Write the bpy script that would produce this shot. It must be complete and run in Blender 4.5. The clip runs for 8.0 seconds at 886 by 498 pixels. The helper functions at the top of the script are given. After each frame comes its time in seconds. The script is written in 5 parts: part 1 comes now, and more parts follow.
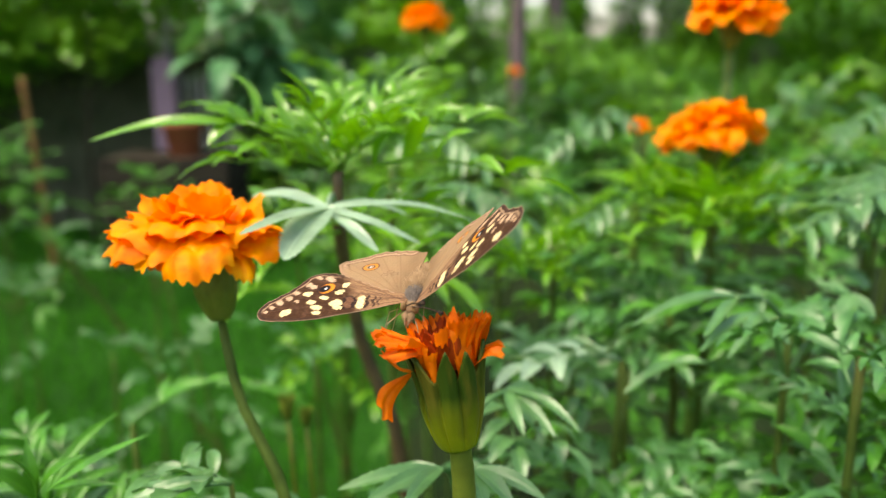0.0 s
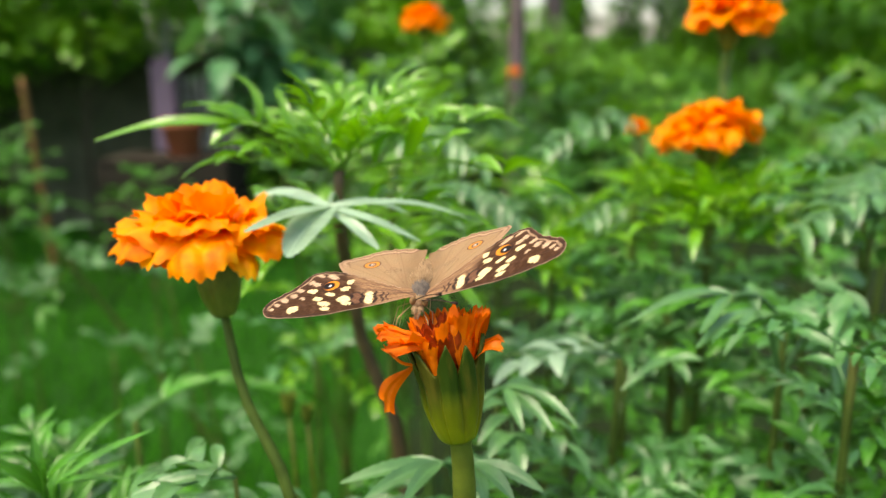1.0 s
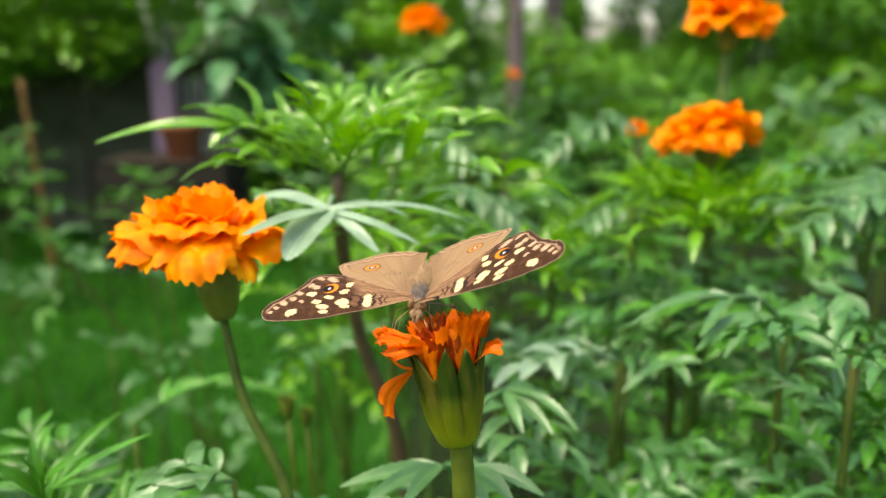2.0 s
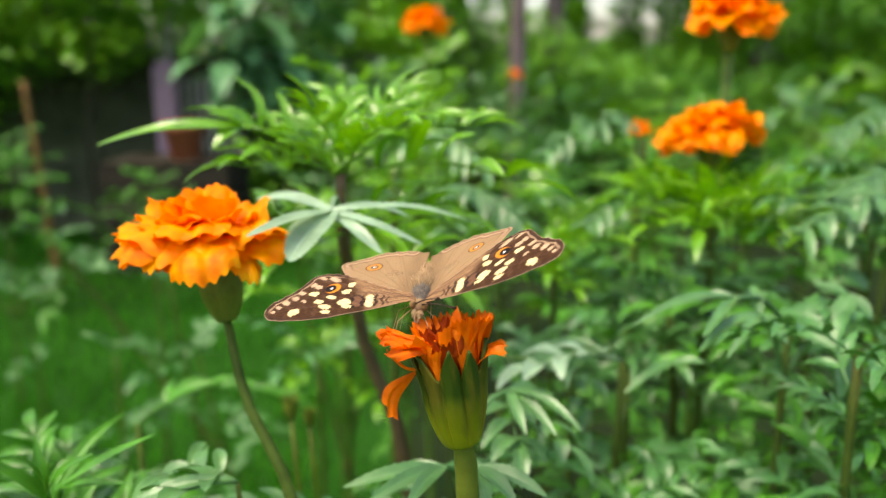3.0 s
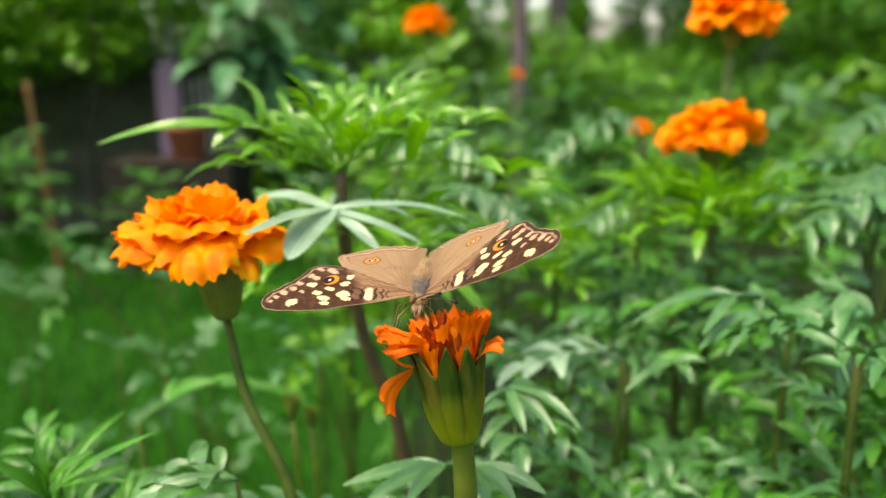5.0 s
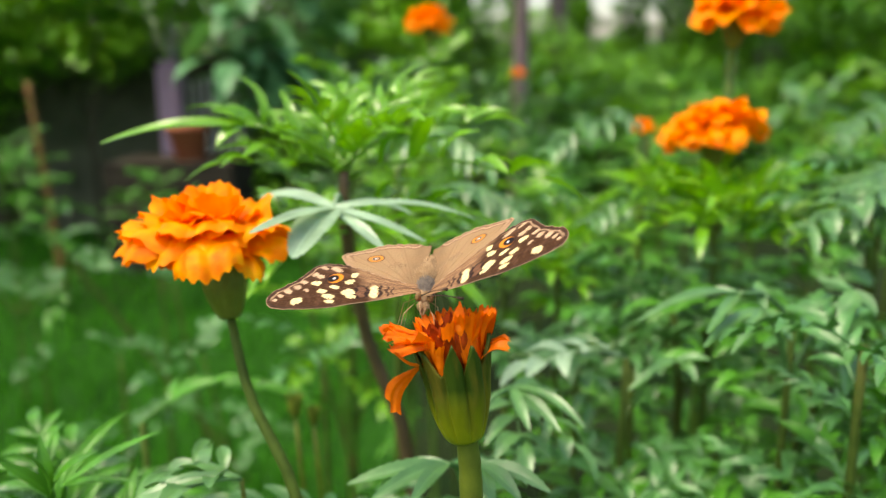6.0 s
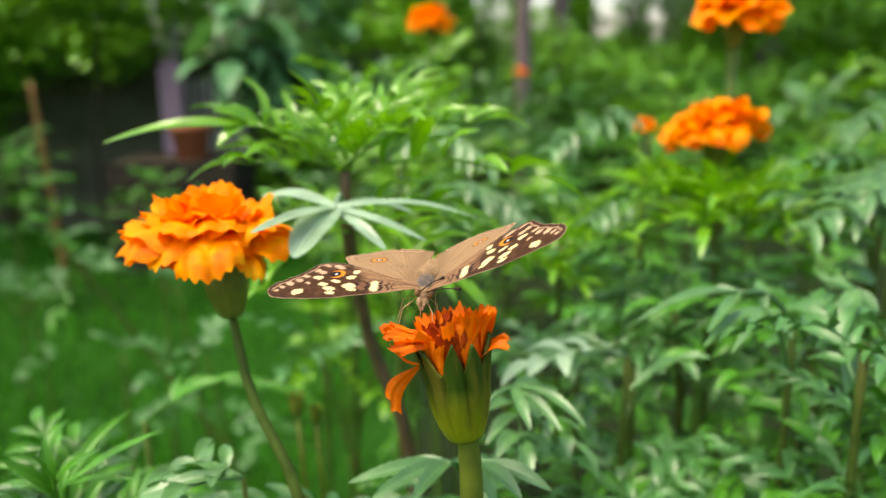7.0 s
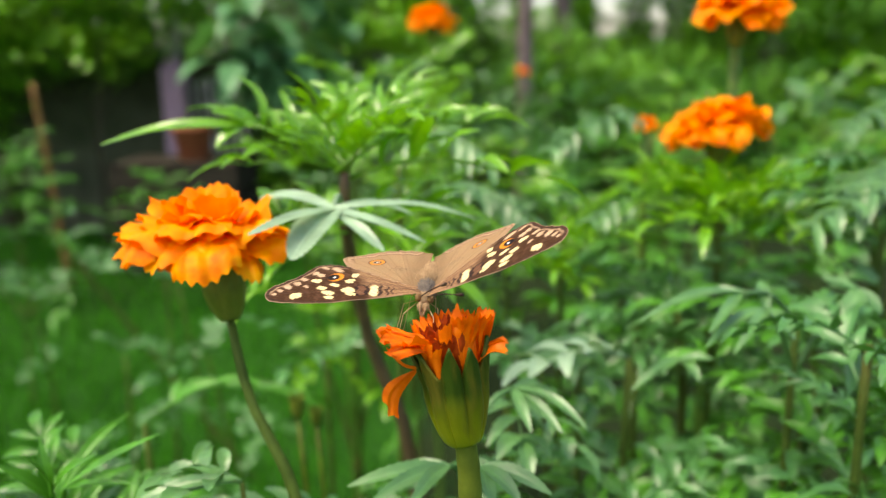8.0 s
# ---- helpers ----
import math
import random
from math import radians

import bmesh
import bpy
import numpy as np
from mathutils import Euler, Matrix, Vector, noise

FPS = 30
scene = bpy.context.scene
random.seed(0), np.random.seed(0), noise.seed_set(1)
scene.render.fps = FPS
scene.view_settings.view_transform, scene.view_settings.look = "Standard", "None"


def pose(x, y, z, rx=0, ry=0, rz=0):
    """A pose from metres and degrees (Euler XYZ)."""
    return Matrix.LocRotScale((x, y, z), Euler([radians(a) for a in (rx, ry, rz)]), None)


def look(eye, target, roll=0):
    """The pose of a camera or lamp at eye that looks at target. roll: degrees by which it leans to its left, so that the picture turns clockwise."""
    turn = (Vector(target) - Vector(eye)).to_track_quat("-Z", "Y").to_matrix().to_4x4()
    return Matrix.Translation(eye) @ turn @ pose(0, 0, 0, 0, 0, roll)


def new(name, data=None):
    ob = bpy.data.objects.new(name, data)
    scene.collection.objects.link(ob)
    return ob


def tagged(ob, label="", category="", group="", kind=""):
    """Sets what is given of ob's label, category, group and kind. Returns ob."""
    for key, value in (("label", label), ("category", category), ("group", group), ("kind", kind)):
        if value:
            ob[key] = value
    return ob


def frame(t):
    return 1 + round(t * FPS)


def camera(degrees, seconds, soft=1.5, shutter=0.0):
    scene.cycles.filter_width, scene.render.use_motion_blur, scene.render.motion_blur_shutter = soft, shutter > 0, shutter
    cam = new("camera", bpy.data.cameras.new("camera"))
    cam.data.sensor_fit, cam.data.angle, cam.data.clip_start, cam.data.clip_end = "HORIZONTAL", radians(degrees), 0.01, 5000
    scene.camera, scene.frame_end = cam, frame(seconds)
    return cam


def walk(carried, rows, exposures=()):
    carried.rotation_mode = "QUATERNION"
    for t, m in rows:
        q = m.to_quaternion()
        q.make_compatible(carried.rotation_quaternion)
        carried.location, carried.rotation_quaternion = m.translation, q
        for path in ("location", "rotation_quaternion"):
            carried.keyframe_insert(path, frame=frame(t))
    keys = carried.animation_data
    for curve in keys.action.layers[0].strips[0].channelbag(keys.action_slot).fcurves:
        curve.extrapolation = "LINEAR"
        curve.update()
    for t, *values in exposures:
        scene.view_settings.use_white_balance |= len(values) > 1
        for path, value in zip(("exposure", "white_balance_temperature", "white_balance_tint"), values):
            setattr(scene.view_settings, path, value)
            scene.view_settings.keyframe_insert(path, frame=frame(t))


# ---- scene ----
cam = camera(60, 8.0, soft=1.2)
cam.data.dof.use_dof = True
cam.data.dof.focus_distance = 0.136
cam.data.dof.aperture_fstop = 12.5
PATH = [
    (0.0, pose(0.00023, 0.00320, 0.59986, 75.967, -0.007, 0.066)),
    (0.5, pose(-0.00022, 0.00162, 0.60011, 75.990, 0.060, 0.048)),
    (1.0, pose(-0.00000, -0.00000, 0.60000, 76.000, 0.000, 0.000)),
    (1.5, pose(0.00004, 0.00057, 0.60003, 76.079, -0.024, -0.080)),
    (3.0, pose(-0.00020, 0.00039, 0.60029, 76.161, 0.139, 0.090)),
    (3.5, pose(-0.00006, 0.00028, 0.60001, 76.170, 0.162, 0.118)),
    (4.0, pose(0.00008, -0.00020, 0.60016, 76.164, 0.172, 0.155)),
    (4.5, pose(0.00105, -0.00004, 0.60007, 76.161, 0.239, 0.243)),
    (6.0, pose(-0.00001, 0.00035, 0.59955, 76.125, 0.397, 0.324)),
    (6.5, pose(0.00064, 0.00007, 0.59968, 76.092, 0.457, 0.385)),
    (7.0, pose(0.00043, -0.00014, 0.59972, 76.062, 0.517, 0.495)),
    (7.5, pose(0.00049, 0.00100, 0.59900, 76.044, 0.625, 0.559)),
    (8.0, pose(0.00135, 0.00142, 0.59981, 76.028, 0.765, 0.645)),
]
walk(cam, PATH, exposures=[(0.0, 1.31, 7600, 12), (8.0, 1.31, 7600, 12)])

# ---- light: bright overcast sky, high soft sun ----
world = bpy.data.worlds.new("sky")
scene.world = world
world.use_nodes = True
wn = world.node_tree
sky = wn.nodes.new("ShaderNodeTexSky")
sky.sky_type, sky.sun_disc = "NISHITA", False
sky.sun_elevation, sky.sun_rotation = radians(65), radians(-119)
sky.air_density, sky.dust_density, sky.ozone_density = 1.0, 3.0, 1.0
background = wn.nodes["Background"]
background.inputs["Strength"].default_value = 0.15
wn.links.new(sky.outputs["Color"], background.inputs["Color"])
sun = new("sun", bpy.data.lights.new("sun", "SUN"))
sun.data.energy, sun.data.angle, sun.data.color = 1.3, radians(20), (1.0, 0.95, 0.86)
sun.matrix_world = look((-0.36, -0.20, 0.91), (0, 0, 0))


# ---- materials ----
def nodes_of(name):
    m = bpy.data.materials.new(name)
    m.use_nodes = True
    return m, m.node_tree, m.node_tree.nodes["Principled BSDF"]


def add_node(tree, kind, **inputs):
    n = tree.nodes.new(kind)
    for key, value in inputs.items():
        n.inputs[key.replace("_", " ")].default_value = value
    return n


def mixed(tree, factor, a, b, blend="MIX"):
    """A colour mix; factor, a and b are sockets or values."""
    n = tree.nodes.new("ShaderNodeMix")
    n.data_type, n.blend_type = "RGBA", blend
    for socket, value in ((n.inputs[0], factor), (n.inputs[6], a), (n.inputs[7], b)):
        if isinstance(value, bpy.types.NodeSocket):
            tree.links.new(value, socket)
        elif isinstance(value, (int, float)):
            socket.default_value = value
        else:
            socket.default_value = (*value, 1)
    return n.outputs[2]


def noise_at(tree, scale, detail=4, coords="Object", rough=0.55, spread=None):
    tc = tree.nodes.new("ShaderNodeTexCoord")
    n = add_node(tree, "ShaderNodeTexNoise", Scale=scale, Detail=detail, Roughness=rough)
    src = tc.outputs[coords]
    if spread:
        mp = tree.nodes.new("ShaderNodeMapping")
        mp.inputs["Scale"].default_value = spread
        tree.links.new(src, mp.inputs["Vector"])
        src = mp.outputs[0]
    tree.links.new(src, n.inputs["Vector"])
    return n.outputs["Fac"]


def ramp(tree, fac, lo, hi):
    n = tree.nodes.new("ShaderNodeMapRange")
    n.inputs[1].default_value, n.inputs[2].default_value = lo, hi
    tree.links.new(fac, n.inputs[0])
    return n.outputs[0]


def bumped(tree, bsdf, fac, strength, distance):
    b = add_node(tree, "ShaderNodeBump", Strength=strength, Distance=distance)
    tree.links.new(fac, b.inputs["Height"])
    tree.links.new(b.outputs[0], bsdf.inputs["Normal"])


def plant_material(name, dark, light, scale, rough=0.4, spec=0.5, through_light=0.3, relief=0.0004, pale=None, glow=None):
    """Leaf, stem or petal: two tones, per-piece variation, fine relief and some light passing through."""
    m, tree, bsdf = nodes_of(name)
    info = tree.nodes.new("ShaderNodeObjectInfo")
    island = tree.nodes.new("ShaderNodeNewGeometry")
    both = tree.nodes.new("ShaderNodeMath")
    both.operation = "ADD"
    tree.links.new(info.outputs["Random"], both.inputs[0])
    tree.links.new(island.outputs["Random Per Island"], both.inputs[1])
    half = tree.nodes.new("ShaderNodeMath")
    half.operation = "MULTIPLY"
    half.inputs[1].default_value = 0.5
    tree.links.new(both.outputs[0], half.inputs[0])
    col = mixed(tree, half.outputs[0], dark, light)
    spots = ramp(tree, noise_at(tree, scale, 5), 0.35, 0.72)
    col = mixed(tree, spots, col, tuple(min(1, c * 1.35) for c in light))
    if pale:
        col = mixed(tree, ramp(tree, noise_at(tree, scale * 0.25, 3), 0.52, 0.75), col, pale)
    rib = tree.nodes.new("ShaderNodeAttribute")
    rib.attribute_name = "rib"
    col = mixed(tree, ramp(tree, rib.outputs["Fac"], 0.78, 1.05), col, tuple(min(1, 0.01 + c * 1.45) for c in light))
    tree.links.new(col, bsdf.inputs["Base Color"])
    bsdf.inputs["Roughness"].default_value = rough
    bsdf.inputs["Specular IOR Level"].default_value = spec
    fine = noise_at(tree, scale * 4, 3)
    bumped(tree, bsdf, fine, 0.5, relief)
    out = tree.nodes["Material Output"]
    tr = tree.nodes.new("ShaderNodeBsdfTranslucent")
    tree.links.new(mixed(tree, 1.0, col, glow or (1.0, 1.0, 0.35), "MULTIPLY"), tr.inputs["Color"])
    mx = tree.nodes.new("ShaderNodeMixShader")
    mx.inputs[0].default_value = through_light
    tree.links.new(bsdf.outputs[0], mx.inputs[1])
    tree.links.new(tr.outputs[0], mx.inputs[2])
    tree.links.new(mx.outputs[0], out.inputs["Surface"])
    return m


def plain_material(name, a, b, scale, rough=0.8, relief=0.002, spread=None, stains=None):
    m, tree, bsdf = nodes_of(name)
    col = mixed(tree, ramp(tree, noise_at(tree, scale, 6, spread=spread), 0.3, 0.7), a, b)
    if stains:
        col = mixed(tree, ramp(tree, noise_at(tree, scale * 0.2, 3), 0.5, 0.7), col, stains)
    tree.links.new(col, bsdf.inputs["Base Color"])
    bsdf.inputs["Roughness"].default_value = rough
    bsdf.inputs["Specular IOR Level"].default_value = 0.12
    bumped(tree, bsdf, noise_at(tree, scale * 3, 4), 0.6, relief)
    return m


LEAF = plant_material("marigold_leaf", (0.009, 0.056, 0.003), (0.050, 0.208, 0.012), 90, 0.40, 0.35, 0.15)
LEAF_YOUNG = plant_material("young_marigold_leaf", (0.070, 0.215, 0.005), (0.135, 0.360, 0.010), 90, 0.28, 0.85, 0.38)
LEAF_BLUE = plant_material("mature_marigold_leaf", (0.014, 0.076, 0.012), (0.052, 0.184, 0.036), 90, 0.43, 0.72, 0.14)
# glossy leaf whose base colour is paled to stand in for sky reflection
LEAF_SKY_SHEEN = plant_material("sky_sheen_leaf", (0.170, 0.290, 0.165), (0.245, 0.375, 0.235), 120, 0.36, 0.7, 0.2)
LEAF_SOFT = plant_material("broad_green_leaf", (0.032, 0.118, 0.026), (0.080, 0.215, 0.056), 100, 0.42, 0.9, 0.22)
STEM = plant_material("green_stem", (0.034, 0.062, 0.010), (0.060, 0.100, 0.016), 120, 0.6, 0.12, 0.05, pale=(0.07, 0.06, 0.014))
STEM_GREEN = plant_material("fresh_green_stem", (0.060, 0.130, 0.016), (0.100, 0.190, 0.026), 120, 0.5, 0.3, 0.1)
STEM_LIGHT = plant_material("pale_green_stem", (0.075, 0.110, 0.010), (0.115, 0.150, 0.015), 160, 0.5, 0.3, 0.06, pale=(0.11, 0.10, 0.025))
PETAL_DRY = plant_material("crimson_dry_petal", (0.16, 0.016, 0.002), (0.36, 0.045, 0.003), 220, 0.55, 0.2, 0.1, glow=(1.0, 0.7, 0.4))
STEM_DARK = plant_material("reddish_stem", (0.060, 0.045, 0.022), (0.110, 0.070, 0.030), 120, 0.55, 0.4, 0.03)
PETAL = plant_material("orange_petal", (0.94, 0.145, 0.001), (0.97, 0.320, 0.002), 160, 0.55, 0.15, 0.34, pale=(0.98, 0.58, 0.004), glow=(1.0, 0.75, 0.4))
PETAL_OLD = plant_material("withered_petal", (0.58, 0.075, 0.002), (0.86, 0.180, 0.003), 220, 0.5, 0.25, 0.30, pale=(0.92, 0.34, 0.015), glow=(1.0, 0.8, 0.5))
SHRUB = plant_material("shrub_leaf", (0.022, 0.105, 0.006), (0.095, 0.280, 0.018), 20, 0.42, 0.35, 0.22)
SHRUB_LIGHT = plant_material("light_shrub_leaf", (0.070, 0.230, 0.014), (0.150, 0.380, 0.030), 20, 0.34, 0.55, 0.32)
SHRUB_BLUE = plant_material("bluish_shrub_leaf", (0.060, 0.200, 0.070), (0.110, 0.290, 0.120), 20, 0.42, 0.4, 0.25)
GRASS = plant_material("grass", (0.014, 0.110, 0.005), (0.036, 0.195, 0.011), 20, 0.7, 0.08, 0.25)
SOIL = plain_material("soil_and_turf", (0.008, 0.050, 0.004), (0.014, 0.080, 0.006), 6, 1.0, 0.01, stains=(0.012, 0.034, 0.005))
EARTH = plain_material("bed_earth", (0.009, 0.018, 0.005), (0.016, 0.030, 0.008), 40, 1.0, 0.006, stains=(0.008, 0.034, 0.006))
WALL = plain_material("weathered_masonry", (0.048, 0.058, 0.034), (0.095, 0.108, 0.068), 9, 0.9, 0.004, stains=(0.028, 0.052, 0.020))
BARK = plain_material("grey_bark", (0.10, 0.075, 0.070), (0.19, 0.15, 0.145), 30, 0.9, 0.004, spread=(1, 1, 0.2))
TWIG = plain_material("dark_twig", (0.030, 0.030, 0.018), (0.060, 0.058, 0.034), 30, 0.9, 0.003, spread=(1, 1, 0.2))
MAUVE = plain_material("faded_mauve_paint", (0.25, 0.17, 0.22), (0.34, 0.24, 0.30), 14, 0.7, 0.001)
CLAY = plain_material("terracotta", (0.38, 0.11, 0.055), (0.46, 0.16, 0.08), 18, 0.75, 0.002)
BAMBOO = plain_material("dry_bamboo", (0.13, 0.075, 0.022), (0.21, 0.125, 0.042), 25, 0.6, 0.002, spread=(1, 1, 0.15))
PICKET = plain_material("weathered_white_paint", (0.30, 0.31, 0.27), (0.44, 0.45, 0.40), 30, 0.8, 0.001, spread=(1, 1, 0.2))
TIMBER = plain_material("old_timber", (0.020, 0.018, 0.012), (0.042, 0.036, 0.025), 20, 0.85, 0.003, spread=(0.1, 1, 1))


# ---- helpers for meshes ----
def mesh_of(name, bm, material, smooth=True):
    me = bpy.data.meshes.new(name)
    bm.normal_update()
    bm.to_mesh(me)
    bm.free()
    for mt in material if isinstance(material, (list, tuple)) else [material]:
        me.materials.append(mt)
    if smooth:
        me.polygons.foreach_set("use_smooth", [True] * len(me.polygons))
    return me


def part(name, bm, material, parent, label="", m=None, smooth=True):
    """Links a bmesh (or a ready mesh) as one object under a thing or a part."""
    me = bm if isinstance(bm, bpy.types.Mesh) else mesh_of(name, bm, material, smooth)
    ob = new(name, me)
    ob.parent = parent
    if m is not None:
        ob.matrix_basis = m
    return tagged(ob, label=label)


def empty(name, x, y, z, label, category, group="", kind=""):
    ob = new(name)
    ob.location = (x, y, z)
    ob.empty_display_size = 0.02
    return tagged(ob, label=label, category=category, group=group, kind=kind)


def smooth_line(points, n):
    """n+1 points on a Catmull-Rom line through the given ones."""
    p = [Vector(q) for q in points]
    p = [2 * p[0] - p[1]] + p + [2 * p[-1] - p[-2]]
    out = []
    for i in range(n + 1):
        s = i / n * (len(p) - 3)
        k = min(int(s), len(p) - 4)
        u = s - k
        a, b, c, d = p[k : k + 4]
        out.append(0.5 * (2 * b + (c - a) * u + (2 * a - 5 * b + 4 * c - d) * u * u + (3 * b - a - 3 * c + d) * u ** 3))
    return out


def tube(bm, points, r0, r1, sides=8, n=None, lumps=0.0, rng=None):
    """A tapered tube along a smooth line, closed at both ends."""
    line = smooth_line(points, n or 4 * (len(points) - 1))
    rings = []
    side = None
    for i, p in enumerate(line):
        way = (line[min(i + 1, len(line) - 1)] - line[max(i - 1, 0)]).normalized()
        if side is None:
            side = way.orthogonal().normalized()
        side = (side - way * side.dot(way)).normalized()
        up = way.cross(side)
        r = r0 + (r1 - r0) * i / (len(line) - 1)
        if lumps and rng:
            r *= 1 + rng.uniform(-lumps, lumps)
        rings.append([bm.verts.new(p + r * (math.cos(a) * side + math.sin(a) * up)) for a in [2 * math.pi * k / sides for k in range(sides)]])
    for a, b in zip(rings, rings[1:]):
        for k in range(sides):
            bm.faces.new((a[k], a[(k + 1) % sides], b[(k + 1) % sides], b[k]))
    bm.faces.new(rings[0][::-1])
    bm.faces.new(rings[-1])
    return line


def blob(bm, centre, radii, seg=14, rings=9, m=None):
    """An ellipsoid."""
    m = m or Matrix()
    got = bmesh.ops.create_uvsphere(bm, u_segments=seg, v_segments=rings, radius=1, matrix=Matrix.Translation(centre) @ m @ Matrix.Diagonal((*radii, 1)))
    return got["verts"]


def box(bm, x0, y0, z0, x1, y1, z1, bevel=0.0):
    got = bmesh.ops.create_cube(bm, size=1, matrix=Matrix.LocRotScale(((x0 + x1) / 2, (y0 + y1) / 2, (z0 + z1) / 2), None, (x1 - x0, y1 - y0, z1 - z0)))
    if bevel:
        edges = list({e for v in got["verts"] for e in v.link_edges})
        bmesh.ops.bevel(bm, geom=edges, offset=bevel, segments=2, affect="EDGES")


def leaflet(bm, base, tip, up, width, rng, stations=9, teeth=0.07, arch=0.12, fold=0.35, bend=0.0, blunt=0.7):
    """A lance-shaped, finely toothed leaflet from base to tip, folded along its midrib."""
    rib = bm.verts.layers.float.get("rib") or bm.verts.layers.float.new("rib")
    base, tip, up = Vector(base), Vector(tip), Vector(up)
    way = tip - base
    length = way.length
    way.normalize()
    side = way.cross(up).normalized()
    up = side.cross(way).normalized()
    twist = rng.uniform(-0.35, 0.35)
    rows = []
    for i in range(stations + 1):
        s = i / stations
        w = width * 0.5 * (math.sin(math.pi * min(1, 0.05 + 0.95 * s) ** 0.92) ** blunt if s < 1 else 0) + 0.00012
        if 0 < i < stations:
            w *= 1 + teeth if i % 2 else 1 - teeth
        mid = base + way * (length * s) + up * (arch * length * math.sin(math.pi * s) - bend * length * s * s) + side * (twist * 0.1 * length * math.sin(math.pi * s))
        a = twist * s
        sd, u2 = side * math.cos(a) + up * math.sin(a), up * math.cos(a) - side * math.sin(a)
        lift = fold * w
        rows.append([bm.verts.new(mid + sd * k * w + u2 * (abs(k) * lift) + u2 * (0.05 * w * math.sin(9 * s + 4 * k))) for k in (-1, -0.5, 0, 0.5, 1)])
    for row in rows:
        row[2][rib] = 1.0
    for a, b in zip(rows, rows[1:]):
        for k in range(4):
            bm.faces.new((a[k], a[k + 1], b[k + 1], b[k]))


def leaf_mesh(name, rng, material, length=0.075, pairs=5, lobe=0.026, width=0.0065, droop=0.25, stations=9, stand=(-0.12, 0.22), blunt=0.7):
    """A feather leaf: arched stalk along +x, pairs of toothed leaflets and one at the end; stand: how far the leaflets rise."""
    bm = bmesh.new()
    spine = [Vector((length * s, rng.uniform(-0.02, 0.02) * length * s, length * (0.30 * s - (0.30 + droop) * s * s))) for s in [k / 6 for k in range(7)]]
    line = tube(bm, spine, 0.0008, 0.0004, 5, 8)
    for k in range(pairs):
        s = 0.22 + 0.72 * k / max(1, pairs - 1)
        i = s * (len(line) - 1)
        p = line[int(i)].lerp(line[min(int(i) + 1, len(line) - 1)], i - int(i))
        way = (line[min(int(i) + 1, len(line) - 1)] - line[int(i)]).normalized()
        size = lobe * (0.62 + 0.5 * math.sin(math.pi * (0.15 + 0.7 * s))) * rng.uniform(0.85, 1.1)
        for sign in (-1, 1):
            if rng.random() < 0.08:
                continue
            ang = radians(rng.uniform(34, 68) - 14 * s)
            d = way * math.cos(ang) + Vector((0, sign, 0)) * math.sin(ang) + Vector((0, 0, rng.uniform(*stand)))
            leaflet(bm, p, p + d.normalized() * size * rng.uniform(0.75, 1.15), (rng.uniform(-0.4, 0.4), rng.uniform(-0.4, 0.4), 1), width * rng.uniform(0.75, 1.2), rng, stations, bend=rng.uniform(-0.05, 0.35), blunt=blunt)
    end = line[-1]
    way = (line[-1] - line[-3]).normalized()
    leaflet(bm, end, end + way * lobe * 1.1, (0, 0, 1), width * 1.1, rng, stations, bend=0.1)
    return mesh_of(name, bm, material)


def petal_mesh(name, rng, material, length, width, curl=40, strap=0.2, blunt=0.35, cup=0.15, frill=0.10, waves=2.0, scallop=0.03, lobes=3, rows=12, cols=18, pleat=0.18, flute=0.35):
    """A ray floret along +x: narrow claw, wide rounded ruffled end with a scalloped rim; curl: degrees by which it bends down on its way."""
    bm = bmesh.new()
    ph, ph2 = rng.uniform(0, 6.28), rng.uniform(0, 6.28)
    c = radians(curl) or 0.001
    grid = []
    for i in range(rows + 1):
        s = i / rows
        w = width * (strap + (1 - strap) * math.sin(min(1, s / 0.75) * math.pi / 2) ** 1.3)
        line = []
        for j in range(cols + 1):
            v = 2 * j / cols - 1
            q = s * (1 - blunt * v * v * s * s) - scallop * s ** 4 * (1 + math.cos(2 * math.pi * lobes * v + ph))
            n = cup * width * (v * v - 0.3) * s + frill * width * s ** 1.5 * (math.sin(waves * math.pi * v + ph) + flute * math.sin(2.7 * waves * math.pi * v + ph2)) + 0.025 * length * math.sin(7 * s + ph2) + pleat * frill * width * s ** 5 * math.sin(6 * math.pi * v + ph2)
            a = c * q
            line.append(bm.verts.new((length * math.sin(a) / c + n * math.sin(a), w * 0.5 * v, -length * (1 - math.cos(a)) / c + n * math.cos(a))))
        grid.append(line)
    for a, b in zip(grid, grid[1:]):
        for j in range(cols):
            bm.faces.new((a[j], b[j], b[j + 1], a[j + 1]))
    return mesh_of(name, bm, material)


